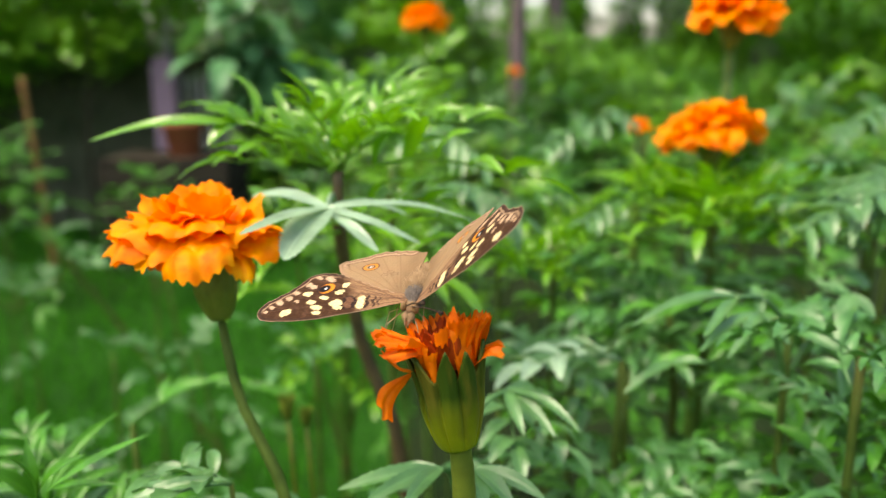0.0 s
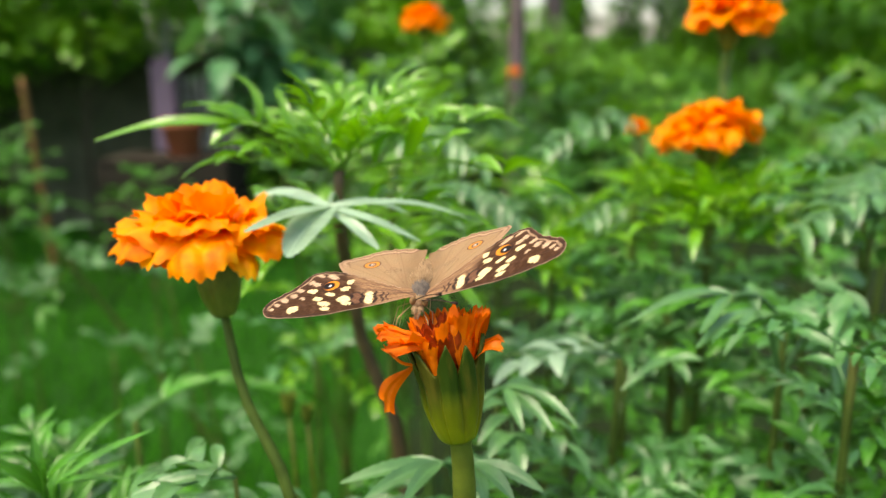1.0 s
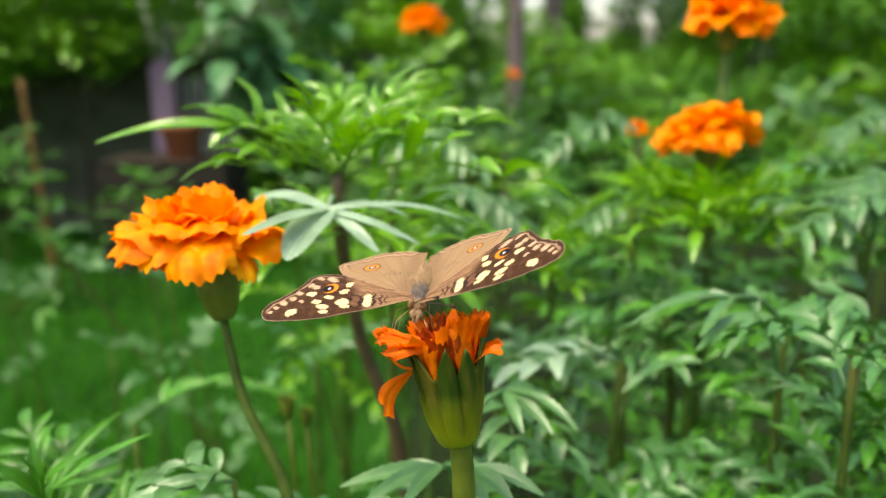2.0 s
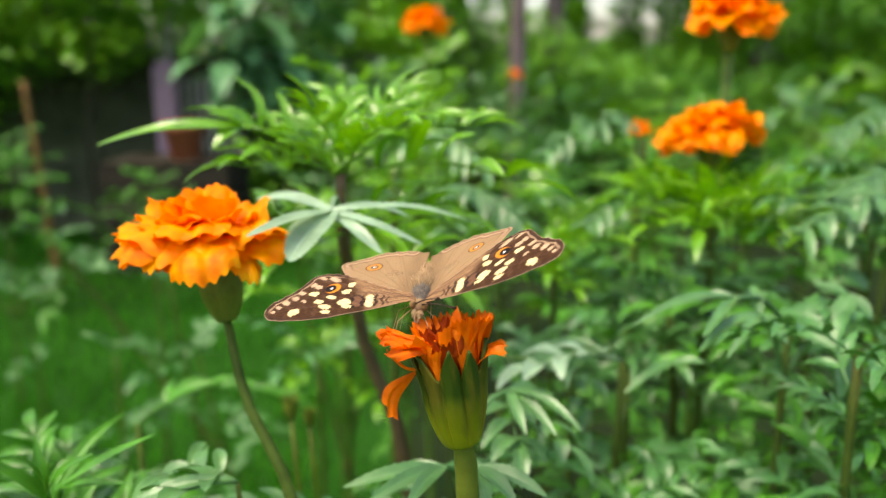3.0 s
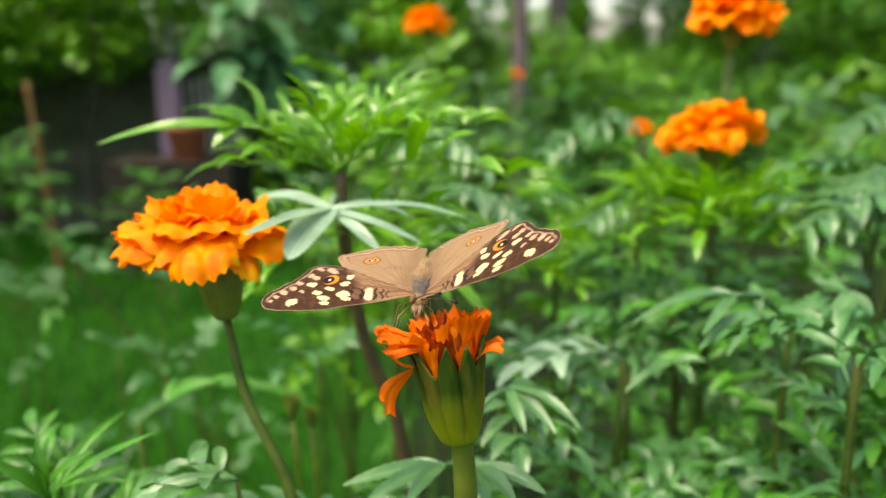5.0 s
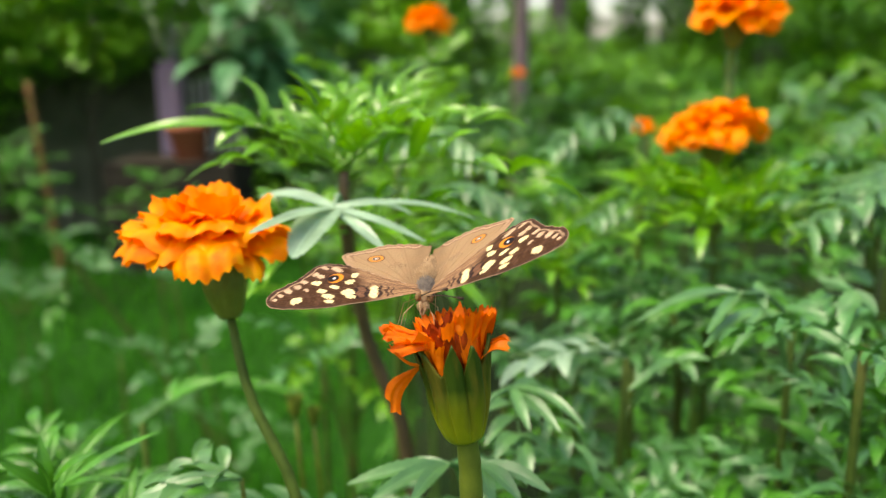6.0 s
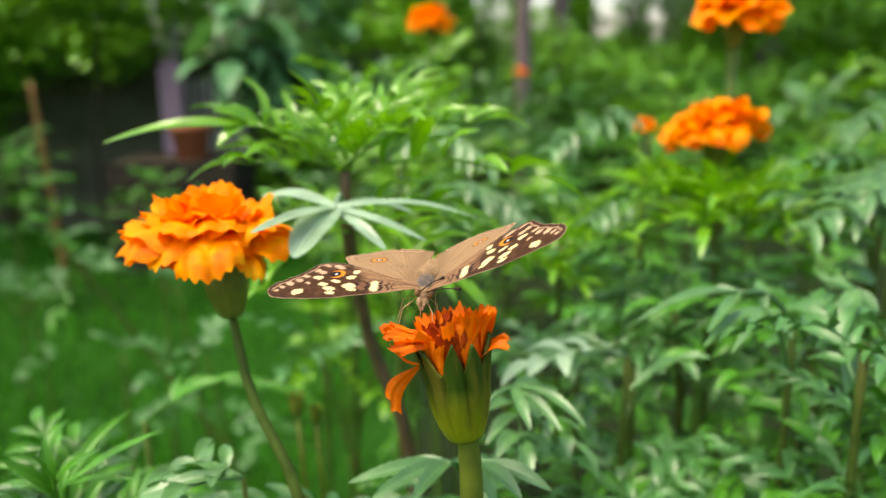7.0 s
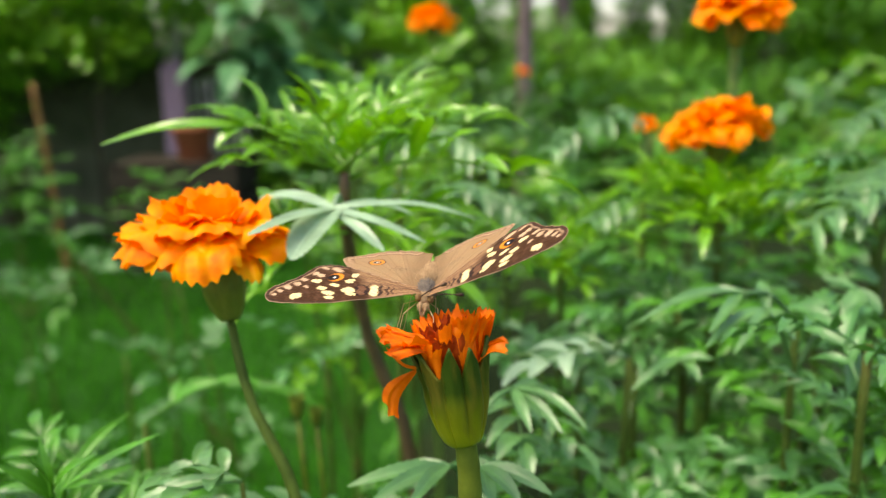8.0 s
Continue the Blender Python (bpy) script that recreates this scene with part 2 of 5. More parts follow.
def calyx_mesh(name, material, height, r_base, r_wide, r_top, teeth=8, tooth=0.28, ribs=0.06, rows=18, per=6):
    """A cup of fused bracts, each a low pillow between sunken seams, with pointed free tips and an inner face."""
    bm = bmesh.new()
    cols = teeth * per
    rings = []

    def radius(s):
        if s < 0.55:
            u = s / 0.55
            return r_base + (r_wide - r_base) * math.sin(u * math.pi / 2) ** 0.75
        u = (s - 0.55) / 0.45
        return r_wide + (r_top - r_wide) * u

    for inner in (0, 1):
        order = range(rows + 1) if not inner else range(rows, -1, -1)
        for i in order:
            s = i / rows
            ring = []
            for k in range(cols):
                t = (k % per) / per
                b = k // per
                point = 1 - abs(2 * t - 1)
                top = 1 - tooth + tooth * point ** 0.9 + 0.035 * math.sin(2.3 * b)
                z = height * top * s
                seam = math.exp(-((min(t, 1 - t)) / 0.10) ** 2) * min(1, 4 * s)
                r = radius(s * top) * (1 + ribs * (0.55 * point + 0.35 * (t - 0.5)) * min(1, 2.5 * s) - 0.6 * ribs * seam + 0.25 * ribs * math.sin(5.1 * b + 6 * s))
                r -= inner * 0.0006
                a = 2 * math.pi * (k + 0.12 * per * math.sin(2.9 * b + 3 * s) * point) / cols
                ring.append(bm.verts.new((r * math.cos(a), r * math.sin(a), z + inner * 0.0004 * (1 - s))))
            rings.append(ring)
    for a, b in zip(rings, rings[1:]):
        for k in range(cols):
            bm.faces.new((a[k], a[(k + 1) % cols], b[(k + 1) % cols], b[k]))
    bm.faces.new(rings[0][::-1])
    bm.faces.new(rings[-1])
    return mesh_of(name, bm, material)


# ---- ground ----
def build_ground():
    bm = bmesh.new()
    n = 60
    rows = []
    reach = [-400, -120, -40, -15] + [-8 + 16 * k / n for k in range(n + 1)] + [15, 40, 120, 400]
    for y in reach:
        rows.append([bm.verts.new((x, y + 3, 0.012 * noise.noise((x * 1.3, y * 1.3, 0)) * (abs(x) < 9 and abs(y) < 9))) for x in reach])
    for a, b in zip(rows, rows[1:]):
        for k in range(len(reach) - 1):
            bm.faces.new((a[k], a[k + 1], b[k + 1], b[k]))
    tagged(new("ground", mesh_of("ground", bm, SOIL)), label="dark soil and worn turf of the garden", category="ground", kind="structure")


def build_bed_soil():
    """Bare earth under the marigolds, a low mound that sinks into the turf at its edges."""
    bm = bmesh.new()
    rows = []
    for i in range(46):
        v = i / 45
        y = 0.10 + 3.2 * v ** 1.4
        row = []
        for j in range(41):
            u = j / 40
            x0, x1 = -0.10 - 0.05 * y, 0.42 + 0.62 * y
            x = x0 + (x1 - x0) * u
            rim = min(1, 8 * u, 8 * (1 - u), 10 * v, 10 * (1 - v))
            row.append(bm.verts.new((x, y, -0.016 + rim * (0.030 + 0.012 * noise.noise((x * 9, y * 9, 1)) + 0.006 * noise.noise((x * 31, y * 31, 2))))))
        rows.append(row)
    for a, b in zip(rows, rows[1:]):
        for j in range(40):
            bm.faces.new((a[j], a[j + 1], b[j + 1], b[j]))
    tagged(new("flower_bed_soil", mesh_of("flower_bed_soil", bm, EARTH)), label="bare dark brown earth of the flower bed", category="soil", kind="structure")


def build_lawn():
    rng = random.Random(5)
    verts, faces = [], []
    for k in range(36000):
        far = 5.0 * rng.random() ** 0.8
        way = rng.uniform(0, 6.28)
        x, y = -0.6 + far * math.cos(way), 0.9 + far * math.sin(way)
        if k % 3 == 0:
            x, y = rng.uniform(-1.9, -0.02), rng.uniform(0.3, 2.6)
        if x > -0.1 - 0.02 * y and 0.1 < y < 3.5 and x < 0.6 * y + 0.4:
            continue
        h, a, w = rng.uniform(0.02, 0.06), rng.uniform(0, 6.28), rng.uniform(0.0015, 0.003)
        lx, ly = rng.uniform(-0.03, 0.03), rng.uniform(-0.03, 0.03)
        q = len(verts)
        c, s = math.cos(a) * w, math.sin(a) * w
        verts += [(x - c, y - s, -0.01), (x + c, y + s, -0.01), (x - c * 0.7 + lx * 0.4, y - s * 0.7 + ly * 0.4, h * 0.6), (x + c * 0.7 + lx * 0.4, y + s * 0.7 + ly * 0.4, h * 0.6), (x + lx, y + ly, h)]
        faces += [(q, q + 1, q + 3, q + 2), (q + 2, q + 3, q + 4)]
    me = bpy.data.meshes.new("lawn_grass")
    me.from_pydata(verts, [], faces)
    me.materials.append(GRASS)
    tagged(new("lawn_grass", me), label="short green lawn grass beside the flower bed", category="grass", kind="stuff")


# ---- marigolds ----
leaf_rng = random.Random(11)
LEAVES = [leaf_mesh("leaf", leaf_rng, LEAF, leaf_rng.uniform(0.052, 0.070), 5, leaf_rng.uniform(0.018, 0.023), 0.0060, leaf_rng.uniform(0.05, 0.5), 11) for _ in range(5)]
LEAVES_YOUNG = [leaf_mesh("leaf", leaf_rng, LEAF_YOUNG, leaf_rng.uniform(0.036, 0.048), 5, leaf_rng.uniform(0.015, 0.020), 0.0042, leaf_rng.uniform(-0.2, 0.25), 11, (0.15, 0.85)) for _ in range(6)]
LEAVES_BLUE = [leaf_mesh("leaf", leaf_rng, LEAF_BLUE, leaf_rng.uniform(0.050, 0.066), 5, leaf_rng.uniform(0.018, 0.023), 0.0062, leaf_rng.uniform(0.1, 0.6), 11) for _ in range(5)]
LEAVES_BROAD = [leaf_mesh("leaf", leaf_rng, LEAF_SOFT, 0.048, 4, leaf_rng.uniform(0.018, 0.022), 0.0070, leaf_rng.uniform(0.1, 0.4), 12) for _ in range(4)]
LEAVES_SKY_SHEEN = [leaf_mesh("leaf", leaf_rng, LEAF_SKY_SHEEN, 0.048, 4, leaf_rng.uniform(0.018, 0.022), 0.0070, leaf_rng.uniform(0.1, 0.3), 12) for _ in range(3)]
LEAVES_SPIKY = [leaf_mesh("leaf", leaf_rng, LEAF, 0.040, 5, leaf_rng.uniform(0.015, 0.019), 0.0040, leaf_rng.uniform(0.0, 0.5), 11, (-0.1, 0.5), 1.1) for _ in range(4)]
LEAVES_SPIKY += [leaf_mesh("leaf", leaf_rng, LEAF_SOFT, 0.042, 5, leaf_rng.uniform(0.016, 0.020), 0.0042, leaf_rng.uniform(0.2, 0.6), 11, (-0.2, 0.3), 1.1) for _ in range(2)]
LEAVES_FAR = [[leaf_mesh("leaf", leaf_rng, mt, leaf_rng.uniform(0.06, 0.085), 4, leaf_rng.uniform(0.024, 0.030), 0.010, leaf_rng.uniform(0.05, 0.5), 5) for _ in range(3)] for mt in (LEAF, LEAF_YOUNG, LEAF_BLUE)]


def place_leaf(parent, mesh, at, azimuth, lift, roll=0.0, size=1.0):
    """A leaf at a node: azimuth in degrees round z, lift above the horizontal."""
    m = Matrix.Translation(at) @ pose(0, 0, 0, 0, 0, azimuth) @ pose(0, 0, 0, 0, -lift, 0) @ pose(0, 0, 0, roll, 0, 0) @ Matrix.Scale(size, 4)
    return part("leaf", mesh, None, parent, m=m)


def leafy_stem(thing, line, rng, kinds, nodes, low, high, size=1.0, lift=(5, 45), stem_name="stem", r0=0.0028, r1=0.0012, material=None):
    """A stem along the line with opposite leaves at its nodes; coordinates in the thing's space."""
    bm = bmesh.new()
    fine = tube(bm, line, r0, r1, 7, 14, 0.05, rng)
    part(stem_name, bm, material or STEM, thing)
    turn = rng.uniform(0, 360)
    for k in range(nodes):
        s = low + (high - low) * k / max(1, nodes - 1)
        p = fine[min(len(fine) - 1, int(s * (len(fine) - 1) + 0.5))]
        turn += 90 + rng.uniform(-20, 20)
        for half in (0, 180):
            u = (k + 1) / nodes
            place_leaf(thing, rng.choice(kinds if not isinstance(kinds[0], list) else rng.choice(kinds)), p, turn + half + rng.uniform(-15, 15),
                       lift[0] + (lift[1] - lift[0]) * u + rng.uniform(-12, 12), rng.uniform(-25, 25), size * rng.uniform(0.75, 1.1) * (1.05 - 0.3 * u * u))
    return fine


def bed_plant(x, y, top, rng, kinds, label, branches=3, nodes=5, size=1.0, spread=0.09, low=0.62):
    thing = empty("marigold_plant", x, y, 0, label, "marigold plant", "plants of the flower bed")
    main = leafy_stem(thing, [(0, 0, -0.01), (rng.uniform(-0.02, 0.02), rng.uniform(-0.02, 0.02), top * 0.5), (rng.uniform(-0.03, 0.03), rng.uniform(-0.03, 0.03), top)], rng, kinds, nodes + 1, low, 1.0, size, material=STEM)
    for b in range(branches):
        a = 2 * math.pi * (b + rng.uniform(-0.3, 0.3)) / branches
        start = main[int(len(main) * rng.uniform(0.42, 0.58))]
        out = Vector((math.cos(a), math.sin(a), 0)) * spread * rng.uniform(0.7, 1.2)
        endz = top * rng.uniform(0.82, 1.0)
        leafy_stem(thing, [start, start + out * 0.6 + Vector((0, 0, (endz - start.z) * 0.45)), Vector((start.x + out.x, start.y + out.y, endz))], rng, kinds, nodes, 0.45, 1.0, size, stem_name="branch", r0=0.0022, r1=0.001)
    return thing


MM = 0.001
petal_rng = random.Random(23)
PETALS_WIDE = [petal_mesh("petal", petal_rng, PETAL, 0.0200, 0.0150, petal_rng.uniform(45, 90), blunt=0.3, frill=0.09, waves=petal_rng.uniform(1.5, 2.5)) for _ in range(6)]
PETALS_MID = [petal_mesh("petal", petal_rng, PETAL, 0.0155, 0.0130, petal_rng.uniform(30, 80), blunt=0.3, frill=0.10, waves=petal_rng.uniform(1.5, 2.5)) for _ in range(6)]
PETALS_SMALL = [petal_mesh("petal", petal_rng, PETAL, 0.0105, 0.0090, petal_rng.uniform(0, 60), blunt=0.3, frill=0.12) for _ in range(4)]
CALYX = calyx_mesh("flower_head", STEM_LIGHT, 0.020, 0.0026, 0.0056, 0.0064, per=8)


def flower_head(parent, at, rng, size=1.0, tilt=(0, 0), layers=((9, 4, 0), (10, 22, 0), (10, 42, 1), (8, 62, 1), (7, 82, 2)), wild=1.0):
    """A double marigold: a green cup with rings of ruffled florets, from drooping outside to upright inside. Layers: count, lift, size of the florets."""
    m = Matrix.Translation(at) @ pose(0, 0, 0, tilt[0], tilt[1], 0) @ Matrix.Scale(size, 4)
    head = part("flower_head", CALYX, None, parent, "double orange marigold head in a green cup", m)
    for i, (count, lift, kind) in enumerate(layers):
        for k in range(count):
            a = 360 * (k + 0.5 * (i % 2)) / count + rng.uniform(-14, 14)
            r = 0.0045 * (1 - i / len(layers))
            z = 0.0165 + 0.0010 * i + rng.uniform(-0.001, 0.001)
            pm = pose(0, 0, z, 0, 0, a) @ Matrix.Translation((r, 0, 0)) @ pose(0, 0, 0, rng.uniform(-22, 22) * wild, -(lift + rng.uniform(-14, 14) * wild), rng.uniform(-12, 12)) @ Matrix.Scale(rng.uniform(0.82, 1.15), 4)
            part("petal", rng.choice((PETALS_WIDE, PETALS_MID, PETALS_SMALL)[kind]), None, head, m=pm)
    return head


def full_head(parent, at, rng):
    """The open flower beside the butterfly: a lopsided double head of large ruffled tongues."""
    head = part("flower_head", CALYX, None, parent, "lopsided double orange marigold head in a green cup", Matrix.Translation(at) @ pose(0, 0, 0, -3, -7, 0) @ Matrix.Scale(0.94, 4))
    # azimuth, start radius and height, lift, bend, length and width in mm, roll
    skirt = ((-84, 3.5, 16.5, 52, 140, 24.0, 14.5, 4), (-66, 3.5, 19.5, 50, 128, 17.0, 12.0, -8), (-126, 3.5, 19.0, 48, 128, 20.0, 12.5, 6), (-150, 4.0, 20.0, 42, 112, 21.5, 13.0, 8),
             (-172, 4.0, 20.0, 36, 92, 22.5, 13.0, 0), (166, 3.5, 19.0, 30, 62, 23.0, 14.0, -10), (-16, 4.0, 18.0, 26, 86, 20.0, 14.0, 10), (-38, 4.0, 18.0, 22, 122, 18.0, 8.0, -12))
    middle = ((-86, 3.0, 20.5, 66, 120, 17.0, 15.0, -5), (-116, 3.0, 20.0, 58, 100, 17.5, 14.0, 8), (-140, 3.5, 20.0, 48, 84, 19.0, 15.0, -8), (-162, 3.5, 19.5, 42, 64, 21.0, 14.0, 14),
              (178, 3.5, 19.5, 34, 46, 22.0, 14.0, -14), (-56, 3.0, 20.0, 56, 104, 15.5, 13.0, 0), (-28, 3.5, 19.5, 44, 86, 17.0, 12.0, 8), (-5, 3.5, 18.5, 34, 66, 17.5, 11.0, -10))
    upper = ((-172, 3.5, 22.0, 58, 30, 15.5, 10.0, 0), (-150, 4.0, 22.0, 60, 60, 13.0, 10.0, 10), (-163, 3.0, 19.5, 50, 40, 18.0, 13.0, 10), (178, 2.5, 19.5, 56, 34, 16.0, 12.0, -6), (-168, 2.0, 20.0, 70, 40, 15.5, 12.0, 0), (-140, 3.0, 19.5, 56, 76, 16.5, 13.0, 0), (-70, 2.5, 20.0, 72, 92, 15.0, 14.0, 0), (-112, 2.5, 20.0, 72, 84, 15.0, 13.0, 8),
             (8, 3.0, 18.5, 40, 4, 17.0, 7.5, 20), (-35, 2.5, 19.5, 62, 76, 13.5, 12.0, -6), (20, 2.5, 19.0, 60, 60, 12.5, 11.0, 0))
    crown = ((100, 0.5, 19.5, 84, 24, 16.0, 13.0, 0), (60, 1.0, 19.5, 80, 30, 14.5, 12.0, 0), (150, 1.0, 19.5, 82, 24, 15.5, 13.0, 0), (-150, 1.5, 20.0, 82, 36, 14.5, 13.0, 0), (-60, 0.5, 20.0, 84, 40, 13.5, 12.0, 0),
             (-100, 3.5, 23.0, 46, 50, 9.0, 7.5, 10), (-84, 4.0, 21.0, 34, 70, 10.0, 7.0, -15), (-124, 3.5, 22.0, 38, 70, 10.0, 8.0, 15))
    inner = tuple((az, 4.0, 18.0, 30, 100, 12.5, 12.0, 0) for az in (-70, -95, -120, -145, -45)) + ((-106, 3.5, 20.0, 46, 112, 14.0, 13.0, 0), (-128, 3.5, 19.5, 40, 105, 15.0, 13.0, 0))
    behind = tuple((az, 3.0, 18.0, lift, 50, 17.0, 14.0, 0) for az, lift in ((45, 20), (80, 30), (115, 34), (140, 26), (65, 50), (125, 55)))
    for az, r, z, lift, bend, length, width, roll in skirt + middle + inner + upper + crown + behind:
        lobed = lift < 60
        me = petal_mesh("petal", rng, PETAL, length * MM, 1.15 * width * MM, 0.92 * bend, 0.40, 0.20, -0.26 if lobed else 0.06, 0.065 if lobed else 0.09, rng.uniform(1.2, 2.0), 0.026, rng.choice((2, 3)), 14, 34, pleat=0.05, flute=0.16)
        part("petal", me, None, head, m=pose(0, 0, (z + 1.2) * MM, 0, 0, az) @ Matrix.Translation((r * MM, 0, 0)) @ pose(0, 0, 0, roll, -lift, 0))
    return head


def flower_plant(base, line, rng, label, kinds, size, tilt, nodes=3, low=0.2, high=0.75, leaf_size=0.9, r=(0.0034, 0.0026), layers=None, wild=0.75, full=False):
    """A marigold with one flower at the end of its stem; line in world space from the ground up."""
    thing = empty("marigold_plant", *base, label, "marigold plant", "flowering marigolds")
    o = Vector(base)
    local = [Vector(p) - o for p in line]
    leafy_stem(thing, local, rng, kinds, nodes, low, high, leaf_size, r0=r[0], r1=r[1], material=STEM if full else STEM_GREEN)
    if full:
        full_head(thing, local[-1], rng)
    else:
        flower_head(thing, local[-1], rng, size, tilt, wild=wild, **({"layers": layers} if layers else {}))
    return thing


# ---- the spent marigold on which the butterfly sits ----
def cup_material():
    m, tree, bsdf = nodes_of("spent_cup")
    tc = tree.nodes.new("ShaderNodeTexCoord")
    sep = tree.nodes.new("ShaderNodeSeparateXYZ")
    tree.links.new(tc.outputs["Object"], sep.inputs[0])
    add = tree.nodes.new("ShaderNodeMath")
    add.operation = "MULTIPLY_ADD"
    add.inputs[1].default_value = 0.006
    tree.links.new(noise_at(tree, 260, 4, spread=(1, 1, 0.35)), add.inputs[0])
    tree.links.new(sep.outputs["Z"], add.inputs[2])
    high = ramp(tree, add.outputs[0], 0.006, 0.0145)
    col = mixed(tree, high, (0.24, 0.265, 0.010), (0.030, 0.062, 0.006))
    col = mixed(tree, ramp(tree, noise_at(tree, 340, 5, spread=(1, 1, 0.2)), 0.5, 0.75), col, (0.15, 0.125, 0.016))
    tree.links.new(col, bsdf.inputs["Base Color"])
    bsdf.inputs["Roughness"].default_value = 0.42
    bsdf.inputs["Specular IOR Level"].default_value = 0.15
    bumped(tree, bsdf, noise_at(tree, 900, 4, spread=(1, 1, 0.12)), 0.5, 0.0003)
    return m


CUP = cup_material()


def build_spent_marigold():
    rng = random.Random(31)
    x, y, z0 = 0.0034, 0.1226, 0.5356
    thing = empty("spent_marigold", x, y, 0, "withering orange marigold on a thick green stem, carrying a butterfly", "marigold plant")
    bm = bmesh.new()
    fine = tube(bm, [(0.012, 0.010, -0.01), (0.006, 0.004, 0.2), (0.0012, 0.0, 0.42), (0.0006, 0, 0.515), (-0.0004, 0, z0 + 0.001)], 0.0028, 0.0019, 14, 40, 0.02, rng)
    part("stem", bm, STEM_LIGHT, thing, "ribbed pale green stem")
    turn = 20
    for k in range(3):
        p = fine[8 + 5 * k]
        turn += 90
        for half in (0, 180):
            place_leaf(thing, rng.choice(LEAVES_BLUE), p, turn + half + rng.uniform(-15, 15), rng.uniform(0, 30), rng.uniform(-20, 20), rng.uniform(0.9, 1.1))
    cup = calyx_mesh("flower_head", CUP, 0.0192, 0.0031, 0.0054, 0.0064, 9, 0.30, 0.13, 30, 14)
    head = part("flower_head", cup, None, thing, "ribbed yellow-green cup of a spent flower", pose(-0.0006, 0, z0, 0, -8, 8))

    def floret(az, r, h, lift, roll, length, width, curl, kind=PETAL_OLD, name="petal", label="", **shape):
        shape = {"strap": 0.5, "blunt": 0.12, "cup": 0.35, "frill": 0.06, "waves": 1.6, "scallop": 0.06, "lobes": 2, "rows": 16, "cols": 18, **shape}
        me = petal_mesh(name, rng, kind, length * MM, width * MM, curl, **shape)
        return part(name, me, None, head, label, pose(0, 0, h * MM, 0, 0, az - 8) @ Matrix.Translation((r * MM, 0, 0)) @ pose(0, 0, 0, roll, -lift, 0))

    # the tuft that flares out sideways
    for k in range(5):
        floret(-196 + 13 * k, 2.0, 18.4 + 0.4 * (k % 2), 30 - 6 * abs(k - 2), 30 - 15 * k, 10.6 - 0.5 * abs(k - 2), 4.2, 14, cup=0.1, frill=0.15, waves=2.6, scallop=0.045, lobes=2, blunt=0.2)
    floret(-150, 2.6, 18.0, 44, 10, 7.0, 4.6, 40, frill=0.13, waves=2.2, scallop=0.05)
    # thin folded straps at the front of it
    for az, lift, length, roll in ((-144, 86, 8.6, 60), (-132, 90, 9.0, -55), (-116, 92, 7.4, 65)):
        floret(az, 4.4, 12.0, lift, roll, length, 1.9, 10, cup=0.8, scallop=0.02)
    # one tall folded strap, and the fan of toothed straps beside it
    floret(-40, 4.2, 13.4, 93, 10, 12.4, 3.0, -6, cup=0.6, scallop=0.015, strap=0.85, blunt=0.3)
    floret(-84, 3.4, 12.0, 94, 25, 11.0, 2.6, 4, cup=0.8, scallop=0.02)
    for k in range(6):
        floret(-44 + 13 * k, 3.7 + 0.3 * (k % 2), 13.4, 86 - 3.5 * k, -30 + 12 * k, 10.8 - 0.3 * k + 0.6 * (k % 2), 3.8, 4 + 3 * k, cup=0.28, scallop=0.04, lobes=2.5, blunt=0.06)
    floret(-24, 5.0, 14.8, 66, 10, 6.4, 3.4, 100, cup=0.3, scallop=0.06)
    floret(0, 4.8, 15.4, 58, -15, 6.0, 3.2, 90, cup=0.3, scallop=0.06)
    # behind
    for k in range(6):
        floret(44 + 22 * k, 3.2, 14.2, 72 + 4 * (k % 3), 20 - 8 * k, 8.6, 4.6, 20)
    # dark dried florets inside
    for k in range(14):
        floret(-170 + 25 * k, 1.4 + 0.9 * (k % 2), 11.5, rng.uniform(80, 92), rng.uniform(-40, 40), rng.uniform(9.0, 11.5), rng.uniform(2.6, 4.0), 8, PETAL_DRY, "dry_petal", "dark crimson dried floret" if k == 0 else "", cup=0.7)
    # one floret hangs out at the side, with a dry thread above it
    me = petal_mesh("petal", rng, PETAL_OLD, 0.0102, 0.0056, 58, 0.12, 0.22, 0.35, 0.09, 1.6, 0.03, 1.5, 18, 16)
    part("petal", me, None, head, "limp orange floret hanging beside the cup", pose(-0.0056, -0.0010, 0.0152, 0, 0, 186) @ pose(0, 0, 0, 0, 26, 0) @ pose(0, 0, 0, 62, 0, 0))
    bm = bmesh.new()
    line = tube(bm, [(-0.0052, -0.001, 0.0150), (-0.0078, -0.002, 0.0164), (-0.0098, -0.002, 0.0190)], 0.00034, 0.00026, 6)
    for d in ((-0.0008, 0, 0.0004), (-0.0004, 0, 0.0010)):
        tube(bm, [line[-1], line[-1] + Vector(d) * 0.6, line[-1] + Vector(d) * 1.2], 0.00024, 0.0001, 5)
    part("thread", bm, PETAL_OLD, head, "dry orange thread")


